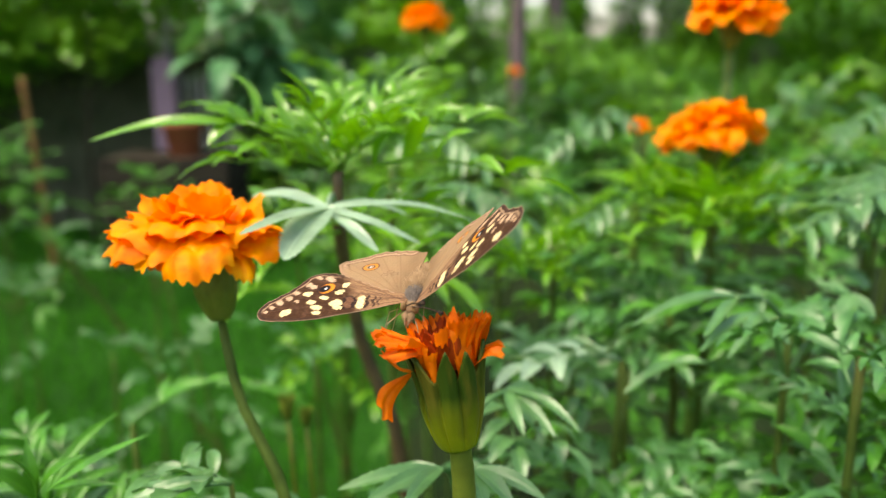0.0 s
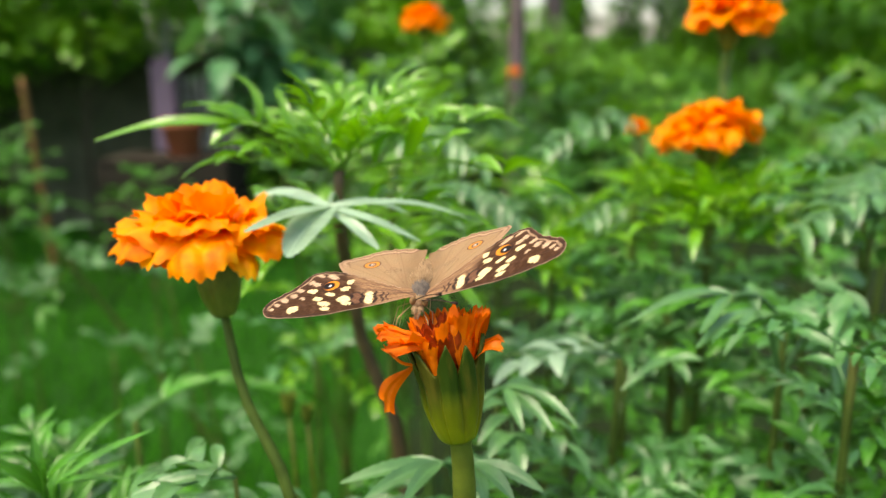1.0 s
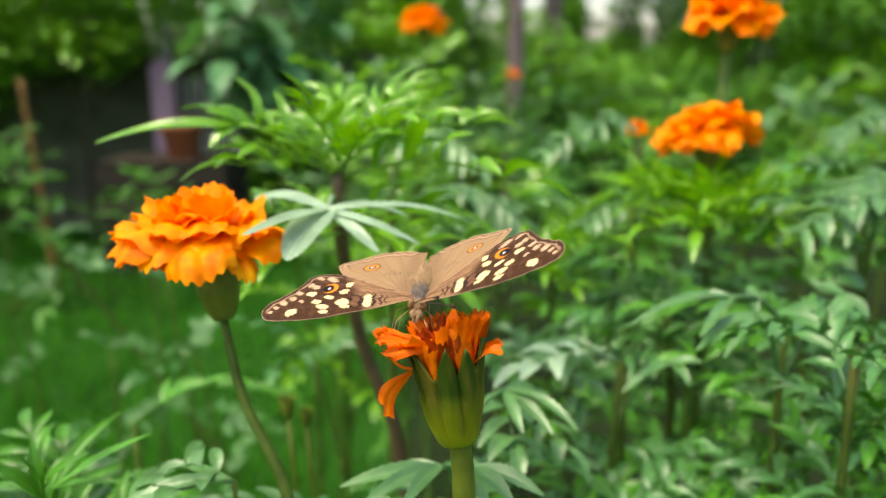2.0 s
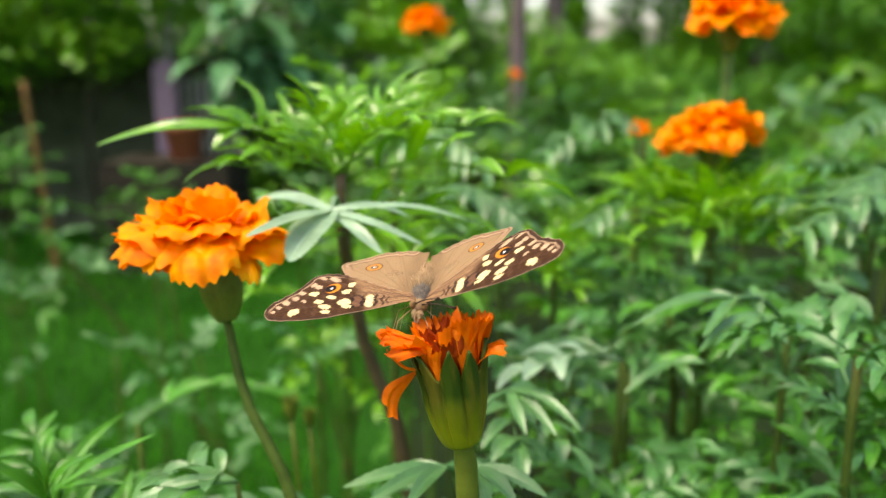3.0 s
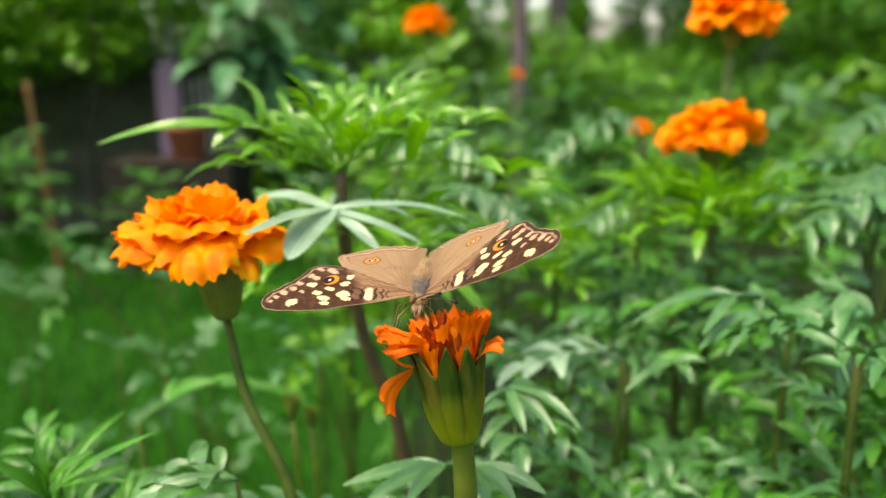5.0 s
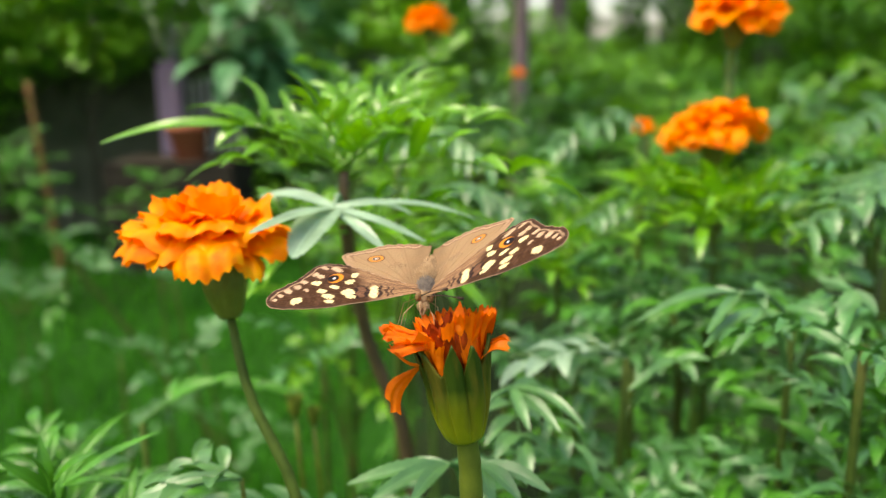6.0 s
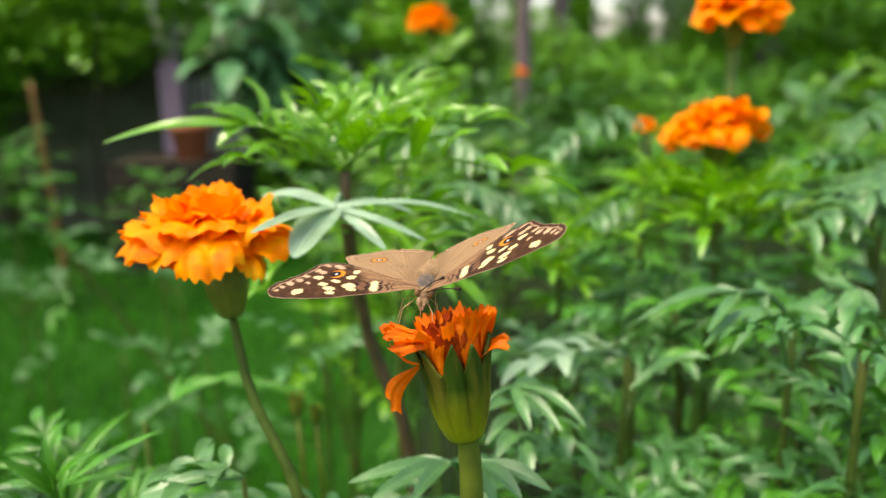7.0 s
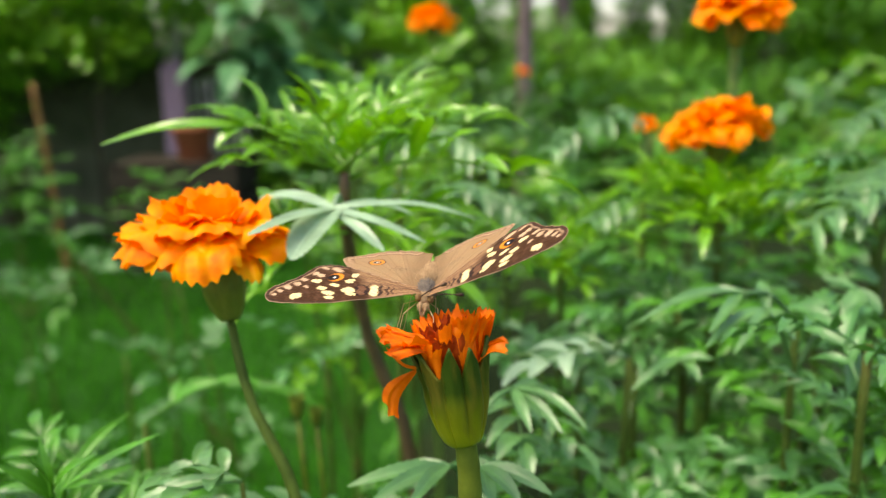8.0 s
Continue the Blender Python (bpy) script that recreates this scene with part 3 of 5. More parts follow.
def build_flowering_marigolds():
    # the full flower beside the butterfly
    rng = random.Random(7)
    flower_plant((-0.012, 0.150, 0), [(-0.012, 0.150, -0.01), (-0.010, 0.152, 0.25), (-0.026, 0.159, 0.44), (-0.0362, 0.1632, 0.498), (-0.0480, 0.172, 0.520), (-0.0540, 0.1805, 0.5380)], rng,
                 "orange double marigold in full bloom on a long bare stem", LEAVES_BLUE, 0.94, (-2, -4), 2, 0.25, 0.45, 0.8, (0.0022, 0.0011), full=True)
    # two behind, above the right-hand plants, and one farther back
    flower_plant((0.128, 0.352, 0), [(0.126, 0.352, -0.01), (0.124, 0.356, 0.3), (0.1250, 0.3608, 0.5508)], random.Random(9),
                 "orange marigold in bloom above bright young leaves", LEAVES, 1.08, (-4, -8), 5, 0.3, 0.80, 1.0, layers=((11, 8, 0), (12, 16, 0), (12, 24, 1), (10, 32, 1), (7, 45, 2)), wild=0.6)
    flower_plant((0.145, 0.40, 0), [(0.145, 0.40, -0.01), (0.143, 0.396, 0.35), (0.1405, 0.3923, 0.6035)], random.Random(10),
                 "tall orange marigold in bloom over the bed", LEAVES, 1.05, (0, 0), 5, 0.3, 0.86, 1.0)
    flower_plant((-0.015, 0.82, 0), [(-0.015, 0.82, -0.01), (-0.022, 0.815, 0.35), (-0.0190, 0.812, 0.618)], random.Random(12),
                 "orange marigold on a long stalk farther back in the bed", LEAVES, 1.15, (0, 0), 5, 0.3, 0.86, 1.0)
    flower_plant((0.128, 0.51, 0), [(0.128, 0.51, -0.01), (0.127, 0.506, 0.3), (0.1262, 0.5035, 0.5495)], random.Random(13),
                 "small half-open orange marigold bud", LEAVES, 0.40, (0, 0), 5, 0.3, 0.86, 1.0)
    flower_plant((0.202, 2.24, 0), [(0.202, 2.24, -0.01), (0.2, 2.235, 0.3), (0.2, 2.23, 0.545)], random.Random(14),
                 "distant orange marigold in front of a tree trunk", LEAVES_FAR[0], 0.95, (0, 0), 4, 0.3, 0.8, 1.2)


def build_near_leaves():
    """The leafy shoots just behind the butterfly, shoot by shoot."""
    rng = random.Random(41)
    # shoot behind the flowers with a rosette of young leaves
    base = Vector((-0.020, 0.255, 0))
    thing = empty("marigold_plant", *base, "marigold shoot with a rosette of bright young leaves", "marigold plant", "plants of the flower bed")
    fine = leafy_stem(thing, [Vector(p) - base for p in ((-0.020, 0.255, -0.01), (-0.0115, 0.263, 0.40), (-0.0296, 0.262, 0.502), (-0.0330, 0.242, 0.545), (-0.0325, 0.239, 0.566))], rng, LEAVES, 1, 0.3, 0.5, 0.7, (0, 25), r0=0.0032, r1=0.0016, material=STEM_DARK)
    crown = fine[-1]
    for az, lift, size, drop in ((168, 26, 0.9, 0), (205, 20, 0.85, 2), (120, 36, 0.85, 0), (60, 32, 0.95, 0), (22, 22, 1.15, 0), (-10, 12, 1.15, 3), (-60, 32, 0.75, 0), (-110, 38, 0.7, 0),
                                 (90, 58, 0.7, -2), (20, 48, 0.75, 0), (185, -4, 0.85, 13), (6, -4, 1.1, 13), (-30, -8, 1.0, 16), (210, -10, 0.75, 19)):
        place_leaf(thing, rng.choice(LEAVES_YOUNG), crown + Vector((rng.uniform(-0.003, 0.003), rng.uniform(-0.003, 0.003), -drop * MM)), az + rng.uniform(-6, 6), lift + rng.uniform(-5, 5), rng.uniform(-15, 15), size)
    bm = bmesh.new()
    b, t = Vector((-0.0588, 0.2343, 0.5808)) - base, Vector((-0.1016, 0.2241, 0.5771)) - base
    tube(bm, [crown, (crown + b) / 2 + Vector((0, 0, 0.003)), b], 0.0008, 0.0006, 6)
    leaflet(bm, b, t, (0, -0.60, 0.80), 0.0046, rng, 44, 0.10, 0.10, 0.25, 0.02)
    for off in ((0.012, 0.0, 0.006), (0.010, -0.004, -0.004)):
        leaflet(bm, b.lerp(t, 0.05), b.lerp(t, 0.45) + Vector(off), (0, -0.4, 0.9), 0.005, rng, 14)
    part("leaf", bm, LEAF_YOUNG, thing, "long toothed leaf reaching out sideways")
    # leaf with spread leaflets beside the flower, its sky sheen painted as pale colour
    bm = bmesh.new()
    hub = Vector((-0.0295, 0.1948, 0.5627)) - base
    tube(bm, [fine[-4], (fine[-4] + hub) / 2 + Vector((0, 0, 0.006)), hub], 0.0009, 0.0007, 6)
    for tip, w, arch in (((-0.0356, 0.1691, 0.5558), 0.0084, 0.04), ((-0.0434, 0.1634, 0.5630), 0.0036, 0.03), ((-0.0158, 0.1843, 0.5539), 0.0032, 0.04), ((-0.0056, 0.1897, 0.5546), 0.0030, 0.07), ((0.0080, 0.2055, 0.5570), 0.0025, 0.11), ((-0.0530, 0.2125, 0.5625), 0.0034, 0.07), ((-0.010, 0.212, 0.5575), 0.0026, 0.08)):
        leaflet(bm, hub, Vector(tip) - base, (0, -0.45, 0.9), w, rng, 36, 0.12, arch, 0.20, 0.0, 0.55)
    part("leaf", bm, LEAF_SKY_SHEEN, thing, "glossy leaf with spread leaflets, sky sheen painted into its pale colour")

    def shoot(base, line, label, kinds, crown_kinds, leaves, size, nodes=3, low=0.45, high=0.85, seed=0, lifts=(0, 40)):
        r = random.Random(seed)
        o = Vector((*base, 0))
        th = empty("marigold_plant", *o, label, "marigold plant", "plants of the flower bed")
        f = leafy_stem(th, [Vector((*base, -0.01)) - o] + [Vector(p) - o for p in line], r, kinds, nodes, low, high, size)
        for k in range(leaves):
            place_leaf(th, r.choice(crown_kinds), f[-1] - Vector((0, 0, r.uniform(0, 0.02))), 360 * k / leaves + r.uniform(-20, 20), r.uniform(*lifts), r.uniform(-25, 25), size * r.uniform(0.8, 1.05))
        return th

    shoot((-0.110, 0.20), [(-0.108, 0.192, 0.3), (-0.101, 0.182, 0.482)], "bushy marigold shoot with narrow spiky leaves", LEAVES_SPIKY, LEAVES_SPIKY, 26, 0.80, 2, 0.8, 0.94, seed=51, lifts=(-14, 42))
    shoot((-0.070, 0.19), [(-0.068, 0.182, 0.3), (-0.066, 0.170, 0.462)], "low marigold shoot with bluish leaves", LEAVES_BLUE, LEAVES_BLUE, 8, 0.8, seed=52, lifts=(0, 35))
    shoot((-0.035, 0.23), [(-0.037, 0.215, 0.3), (-0.0395, 0.205, 0.452)], "marigold shoot with feathery green leaves", LEAVES, LEAVES_BLUE, 9, 0.8, seed=53, lifts=(5, 50))
    shoot((0.025, 0.19), [(0.018, 0.185, 0.3), (0.010, 0.180, 0.476)], "marigold shoot with broad bluish leaves under the flower", LEAVES_BLUE, LEAVES_BLUE, 9, 0.85, seed=54, lifts=(0, 25))
    # the plants at the other side
    shoot((0.137, 0.262), [(0.1355, 0.250, 0.35), (0.1350, 0.262, 0.46), (0.1340, 0.275, 0.510)], "tall marigold plant with layered green leaves", LEAVES_BLUE, LEAVES + LEAVES_BLUE, 10, 0.75, 6, 0.4, 0.95, seed=55, lifts=(0, 45))
    shoot((0.105, 0.31), [(0.1004, 0.3094, 0.43), (0.097, 0.335, 0.500)], "marigold plant with dark stem and bluish leaves", LEAVES_BLUE, LEAVES_BLUE, 10, 0.95, 5, 0.45, 0.9, seed=56, lifts=(0, 40))
    shoot((0.125, 0.21), [(0.118, 0.200, 0.35), (0.110, 0.192, 0.525)], "marigold shoot with pale glossy leaves", LEAVES_BLUE, LEAVES_BLUE, 4, 0.65, 3, 0.55, 0.9, seed=57, lifts=(5, 45))
    shoot((0.175, 0.30), [(0.178, 0.305, 0.35), (0.176, 0.315, 0.545)], "marigold shoot with arching leaves", LEAVES, LEAVES_BLUE, 10, 0.72, 5, 0.5, 0.9, seed=58, lifts=(0, 45))
    shoot((0.125, 0.345), [(0.122, 0.340, 0.35), (0.120, 0.338, 0.537)], "marigold shoot with bright young leaves under a flower", LEAVES, LEAVES_YOUNG, 20, 1.0, 3, 0.5, 0.75, seed=59, lifts=(2, 34))
    shoot((0.060, 0.32), [(0.058, 0.318, 0.3), (0.055, 0.315, 0.478)], "low marigold shoot with green leaves in the middle of the bed", LEAVES, LEAVES_BLUE, 8, 0.75, 4, 0.45, 0.85, seed=60, lifts=(0, 35))
    shoot((0.070, 0.23), [(0.066, 0.228, 0.3), (0.062, 0.222, 0.462)], "low marigold shoot with broad leaves", LEAVES_BLUE, LEAVES_BLUE, 9, 0.85, 4, 0.5, 0.9, seed=61, lifts=(0, 35))
    shoot((0.030, 0.40), [(0.032, 0.395, 0.3), (0.028, 0.39, 0.525)], "marigold shoot with green leaves", LEAVES, LEAVES_BLUE, 10, 0.6, 3, 0.45, 0.9, seed=62, lifts=(0, 45))
    shoot((0.056, 0.372), [(0.055, 0.368, 0.3), (0.053, 0.362, 0.512)], "marigold shoot with bright leaves in the middle of the bed", LEAVES, LEAVES_YOUNG, 12, 1.0, 3, 0.6, 0.9, seed=64, lifts=(0, 34))
    # low shoots that fill the bed near its edge
    for k, (x, y, z) in enumerate(((0.117, 0.200, 0.476), (0.086, 0.208, 0.466), (0.052, 0.218, 0.464), (0.127, 0.258, 0.468), (0.143, 0.233, 0.490))):
        shoot((x + 0.006, y + 0.008), [(x + 0.004, y + 0.004, 0.3), (x, y, z)], "low marigold shoot with dark green leaves", LEAVES, LEAVES + LEAVES_BLUE, 9, 0.72, 3, 0.6, 0.9, seed=70 + k, lifts=(0, 40))


def build_broad_shoots():
    """Shoots with pale, broad-lobed leaves: the top of each stem and the tips of its leaves."""
    shoots = (
        ((0.1011, 0.3073, 0.4685), ((0.0699, 0.287, 0.4699), (0.1087, 0.287, 0.4699), (0.1079, 0.3472, 0.4632))),
        ((0.0345, 0.2805, 0.4848), ((0.0549, 0.2519, 0.4944), (0.031, 0.292, 0.4898))),
        ((0.017, 0.2218, 0.4975), ((0.0382, 0.2008, 0.4959), (0.0215, 0.182, 0.5032))),
        ((-0.0489, 0.1622, 0.5040), ((-0.0673, 0.1472, 0.5060), (-0.0635, 0.1722, 0.5030))),
        ((-0.033, 0.1881, 0.4780), ((-0.0452, 0.1816, 0.4840), (-0.0125, 0.1712, 0.4820))),
    )
    rng = random.Random(91)
    # a young leaf slanting over the lawn, a low plant behind it, and two buds
    for top, tips, kinds, label in (
        ((-0.1162, 0.2657, 0.4668), ((-0.0739, 0.3074, 0.4832),), LEAVES, "marigold shoot with one long slanting leaf"),
        ((-0.0742, 0.4207, 0.4271), ((-0.0994, 0.4104, 0.4686), (-0.0444, 0.4275, 0.4546), (-0.0837, 0.3768, 0.4578)), LEAVES_BLUE, "low marigold plant with bluish leaves"),
        # pale base colour here imitates sheen from the sky
        ((0.0600, 0.2440, 0.5010), ((0.0249, 0.2260, 0.5110),), LEAVES_SKY_SHEEN, "marigold shoot with one pale waxy leaf"),
    ):
        o = Vector((top[0] - 0.005, top[1] + 0.01, 0))
        thing = empty("marigold_plant", *o, label, "marigold plant", "plants of the flower bed")
        end = Vector(top) - o
        leafy_stem(thing, [(0, 0, -0.01), (0.004, -0.004, end.z * 0.6), end], rng, LEAVES_BLUE, 1, 0.4, 0.5, 0.7)
        for tip in tips:
            d = Vector(tip) - o - end
            place_leaf(thing, rng.choice(kinds), end, math.degrees(math.atan2(d.y, d.x)), math.degrees(math.atan2(d.z, d.xy.length)), rng.uniform(-15, 15), max(0.75, d.length / 0.066))
    for x, y, z, size in ((-0.0601, 0.2753, 0.4647, 0.5), (-0.0546, 0.2838, 0.4570, 0.42)):
        thing = empty("marigold_bud", x + 0.004, y + 0.006, 0, "small closed green marigold bud on a thin stem", "flower bud", "marigold buds")
        bm = bmesh.new()
        tube(bm, [(0, 0, -0.01), (0.003, 0, z * 0.6), (-0.004, -0.006, z)], 0.0016, 0.0008, 7, 14)
        part("stem", bm, STEM_LIGHT, thing)
        part("bud", CALYX, None, thing, m=Matrix.Translation((-0.004, -0.006, z - 0.0003)) @ Matrix.Scale(size, 4))
    for top, tips in shoots:
        o = Vector((top[0] + rng.uniform(-0.01, 0.01), top[1] + rng.uniform(0.0, 0.02), 0))
        thing = empty("marigold_plant", *o, "marigold shoot with pale broad-lobed leaves", "marigold plant", "plants of the flower bed")
        end = Vector(top) - o
        leafy_stem(thing, [(0, 0, -0.01), (rng.uniform(-0.01, 0.01), rng.uniform(-0.01, 0.01), end.z * 0.6), end], rng, LEAVES_BLUE, 3, 0.45, 0.8, 0.8, (0, 25), r0=0.0022, r1=0.0006)
        for tip in tips:
            d = Vector(tip) - o - end
            place_leaf(thing, rng.choice(LEAVES_BROAD), end, math.degrees(math.atan2(d.y, d.x)), math.degrees(math.atan2(d.z, d.xy.length)) + 3, rng.uniform(-15, 15), max(0.55, d.length / 0.068))


def finger_plant(base, label, rng, *leaves, kinds=(LEAF_SOFT,), blunt=0.75):
    """A marigold plant with hand-like leaves: for each leaf its hub, and the tips of its fingers with their widths in mm."""
    o = Vector((*base, 0))
    thing = empty("marigold_plant", *o, label, "marigold plant", "plants of the flower bed")
    top = max(hub[2] for hub, *_ in leaves) - 0.012
    bm = bmesh.new()
    line = tube(bm, [(0, 0, -0.01), (0.003, 0.002, top * 0.5), (-0.002, -0.001, top)], 0.0026, 0.0012, 8, 30, 0.04, rng)
    part("stem", bm, STEM, thing)
    for hub, *tips in leaves:
        bm = bmesh.new()
        h = Vector(hub) - o
        foot = min(line[12:], key=lambda p: abs(p.z - (h.z - 0.02)))
        tube(bm, [foot, foot.lerp(h, 0.5) + Vector((0, 0, 0.004)), h], 0.0009, 0.0007, 6)
        for x, y, z, w in tips:
            leaflet(bm, h, Vector((x, y, z)) - o, (rng.uniform(-0.3, 0.3), -0.35, 0.9), 0.86 * w * MM, rng, 22, 0.08, rng.uniform(0.02, 0.10), 0.36, rng.uniform(0, 0.08), blunt)
        part("leaf", bm, rng.choice(kinds), thing)


def build_finger_plants():
    rng = random.Random(63)
    finger_plant((0.107, 0.224), "marigold plant with silvery hand-like leaves", rng,
                 ((0.0848, 0.2156, 0.5325), (0.0498, 0.1946, 0.5314, 3.4), (0.0597, 0.2054, 0.5332, 3.2), (0.0689, 0.1940, 0.5287, 3.6), (0.0748, 0.2202, 0.5302, 4.0)),
                 ((0.0923, 0.2146, 0.5281), (0.0682, 0.1935, 0.5266, 4.0), (0.0757, 0.1930, 0.5243, 4.2), (0.0914, 0.1936, 0.5266, 5.0), (0.0938, 0.2262, 0.5337, 4.0)),
                 ((0.1232, 0.2255, 0.5302), (0.1149, 0.2132, 0.5222, 7.0), (0.1282, 0.2191, 0.5251, 5.0), (0.1152, 0.2311, 0.5322, 4.0)))
    finger_plant((0.006, 0.190), "low marigold plant with bluish hand-like leaves", rng,
                 ((0.0176, 0.1997, 0.5106), (0.0355, 0.1834, 0.5069, 3.6), (0.0289, 0.1830, 0.5054, 3.6), (0.0208, 0.1832, 0.5062, 3.6), (0.0284, 0.2090, 0.5061, 3.4)),
                 ((0.0072, 0.1584, 0.5100), (0.0217, 0.1480, 0.5097, 4.0), (0.0150, 0.1449, 0.5097, 4.0), (0.0089, 0.1427, 0.5092, 4.0), (0.0194, 0.1625, 0.5058, 3.2)),
                 ((-0.0005, 0.1674, 0.5049), (-0.0233, 0.1574, 0.5063, 4.4), (-0.0174, 0.1521, 0.5056, 4.0), (-0.0084, 0.1474, 0.5074, 4.0), (-0.0138, 0.1719, 0.5023, 3.4)))
    finger_plant((-0.072, 0.150), "low marigold plant with one large hand-like leaf", rng,
                 ((-0.0692, 0.1518, 0.5052), (-0.0527, 0.1648, 0.5076, 3.8), (-0.0486, 0.1587, 0.5076, 3.4), (-0.0672, 0.1680, 0.5040, 4.0), (-0.0552, 0.1473, 0.5075, 3.2)))
    finger_plant((-0.097, 0.172), "bushy marigold plant with pointed curling leaves", rng,
                 ((-0.0932, 0.1660, 0.5004), (-0.0672, 0.1628, 0.5163, 3.0), (-0.0730, 0.1585, 0.5072, 2.6), (-0.0864, 0.1801, 0.5115, 3.4), (-0.0835, 0.1842, 0.5114, 3.0)),
                 ((-0.0940, 0.1610, 0.5007), (-0.1012, 0.1558, 0.5132, 3.6), (-0.0950, 0.1544, 0.5160, 3.2), (-0.0953, 0.1625, 0.5152, 3.4), (-0.0804, 0.1590, 0.5135, 3.2)),
                 kinds=(LEAF_SOFT, LEAF, LEAF_SOFT), blunt=1.1)
    finger_plant((0.180, 0.312), "marigold plant with pale arching leaves", rng,
                 ((0.1724, 0.2973, 0.5395), (0.1474, 0.2874, 0.5416, 3.8), (0.1474, 0.2808, 0.5355, 3.8), (0.1695, 0.3084, 0.5427, 3.8)))
    finger_plant((0.070, 0.268), "marigold plant with soft bluish hand-like leaves", rng,
                 ((0.0540, 0.2541, 0.5008), (0.0238, 0.2390, 0.5027, 6.0), (0.0316, 0.2498, 0.5045, 5.0), (0.0397, 0.2381, 0.4990, 5.0), (0.0416, 0.2644, 0.5011, 4.5)),
                 ((0.0769, 0.2438, 0.5006), (0.0583, 0.2322, 0.4956, 4.6), (0.0647, 0.2333, 0.5000, 4.4), (0.0804, 0.2327, 0.4973, 4.6), (0.0867, 0.2391, 0.5025, 4.4)))


def arching_leaf_plant(base, label, rng, *spines):
    """A marigold plant whose long leaves arch over, with leaflets hanging like a fringe; each spine by three points."""
    o = Vector((*base, 0))
    thing = empty("marigold_plant", *o, label, "marigold plant", "plants of the flower bed")
    top = max(sp[0][2] for sp in spines) - 0.01
    bm = bmesh.new()
    line = tube(bm, [(0, 0, -0.01), (-0.003, 0.002, top * 0.5), (0.001, 0, top)], 0.0028, 0.0013, 8, 30, 0.04, rng)
    part("stem", bm, STEM, thing)
    for spine in spines:
        bm = bmesh.new()
        pts = [Vector(p) - o for p in spine]
        foot = min(line[12:], key=lambda p: abs(p.z - (pts[0].z - 0.025)))
        fine = tube(bm, [foot] + pts, 0.0010, 0.0005, 6, 24)
        for k in range(7, 25, 2):
            way = (fine[min(k + 1, 24)] - fine[k - 1]).normalized()
            side = way.cross(Vector((0, 0, 1))).normalized()
            size = 0.0155 * (1.15 - 0.45 * abs(k - 15) / 10)
            for sign in (-1, 1):
                d = way * 0.55 + side * sign * rng.uniform(0.45, 1.0) + Vector((0, 0, rng.uniform(-0.8, -0.05)))
                leaflet(bm, fine[k], fine[k] + d.normalized() * size * rng.uniform(0.85, 1.15), (0, -0.2, 1), rng.uniform(0.0034, 0.0048), rng, 12, 0.07, rng.uniform(0, 0.15), 0.25, rng.uniform(-0.1, 0.2), 0.7)
        part("leaf", bm, LEAF_SOFT, thing, "pale arching leaf with a fringe of leaflets")


def build_arching_plants():
    rng = random.Random(67)
    label = "marigold plant with pale arching feathery leaves"
    arching_leaf_plant((0.106, 0.412), label, rng, ((0.0956, 0.4050, 0.5696), (0.0702, 0.3889, 0.5672), (0.0465, 0.3707, 0.5561)), ((0.1000, 0.3557, 0.5366), (0.0805, 0.3458, 0.5384), (0.0601, 0.3331, 0.5290)))
    arching_leaf_plant((-0.024, 0.346), label, rng, ((-0.0181, 0.3411, 0.5623), (0.0006, 0.3222, 0.5688), (0.0193, 0.3090, 0.5571)), ((0.0027, 0.2975, 0.5521), (0.0154, 0.2868, 0.5505), (0.0283, 0.2746, 0.5428)))
    arching_leaf_plant((0.184, 0.300), label, rng, ((0.1751, 0.2988, 0.5555), (0.1613, 0.2934, 0.5550), (0.1470, 0.2870, 0.5500)), ((0.1634, 0.2770, 0.5508), (0.1442, 0.2714, 0.5494), (0.1253, 0.2643, 0.5415)))
    arching_leaf_plant((0.256, 0.430), label, rng, ((0.2483, 0.4261, 0.5698), (0.2242, 0.4155, 0.5691), (0.2025, 0.4033, 0.5613)))


def build_bed():
    """The rest of the bed, in rough rows behind."""
    rng = random.Random(77)
    labels = ("dense green marigold plant without flowers", "bright young marigold plant without flowers", "bluish marigold plant with broad leaves")
    for row in range(7):
        y = 0.52 + 0.27 * row + 0.03 * row * row
        x = 0.03 - 0.05 * row
        while x < 0.36 + 0.55 * y:
            k = rng.choice((0, 0, 0, 1, 2))
            if row == 0 and 0.02 < x < 0.20:
                x += 0.1
                continue
            bed_plant(x + rng.uniform(-0.03, 0.03), y + rng.uniform(-0.06, 0.06), rng.uniform(0.49, 0.57) * (0.84 if row == 2 and 0.1 < x < 0.32 else 1), rng, LEAVES_FAR[k], labels[k], 3 if row < 4 else 2, 4 if row < 4 else 3, 1.0 + 0.1 * row, 0.10)
            x += rng.uniform(0.20, 0.28) * (1 + 0.12 * row)
    for x, y, top, k in ((-0.075, 0.60, 0.578, 1), (-0.030, 0.74, 0.590, 1), (-0.12, 0.85, 0.560, 2)):
        bed_plant(x, y, top, rng, LEAVES_FAR[k], labels[k], 4, 4, 0.8, 0.06)


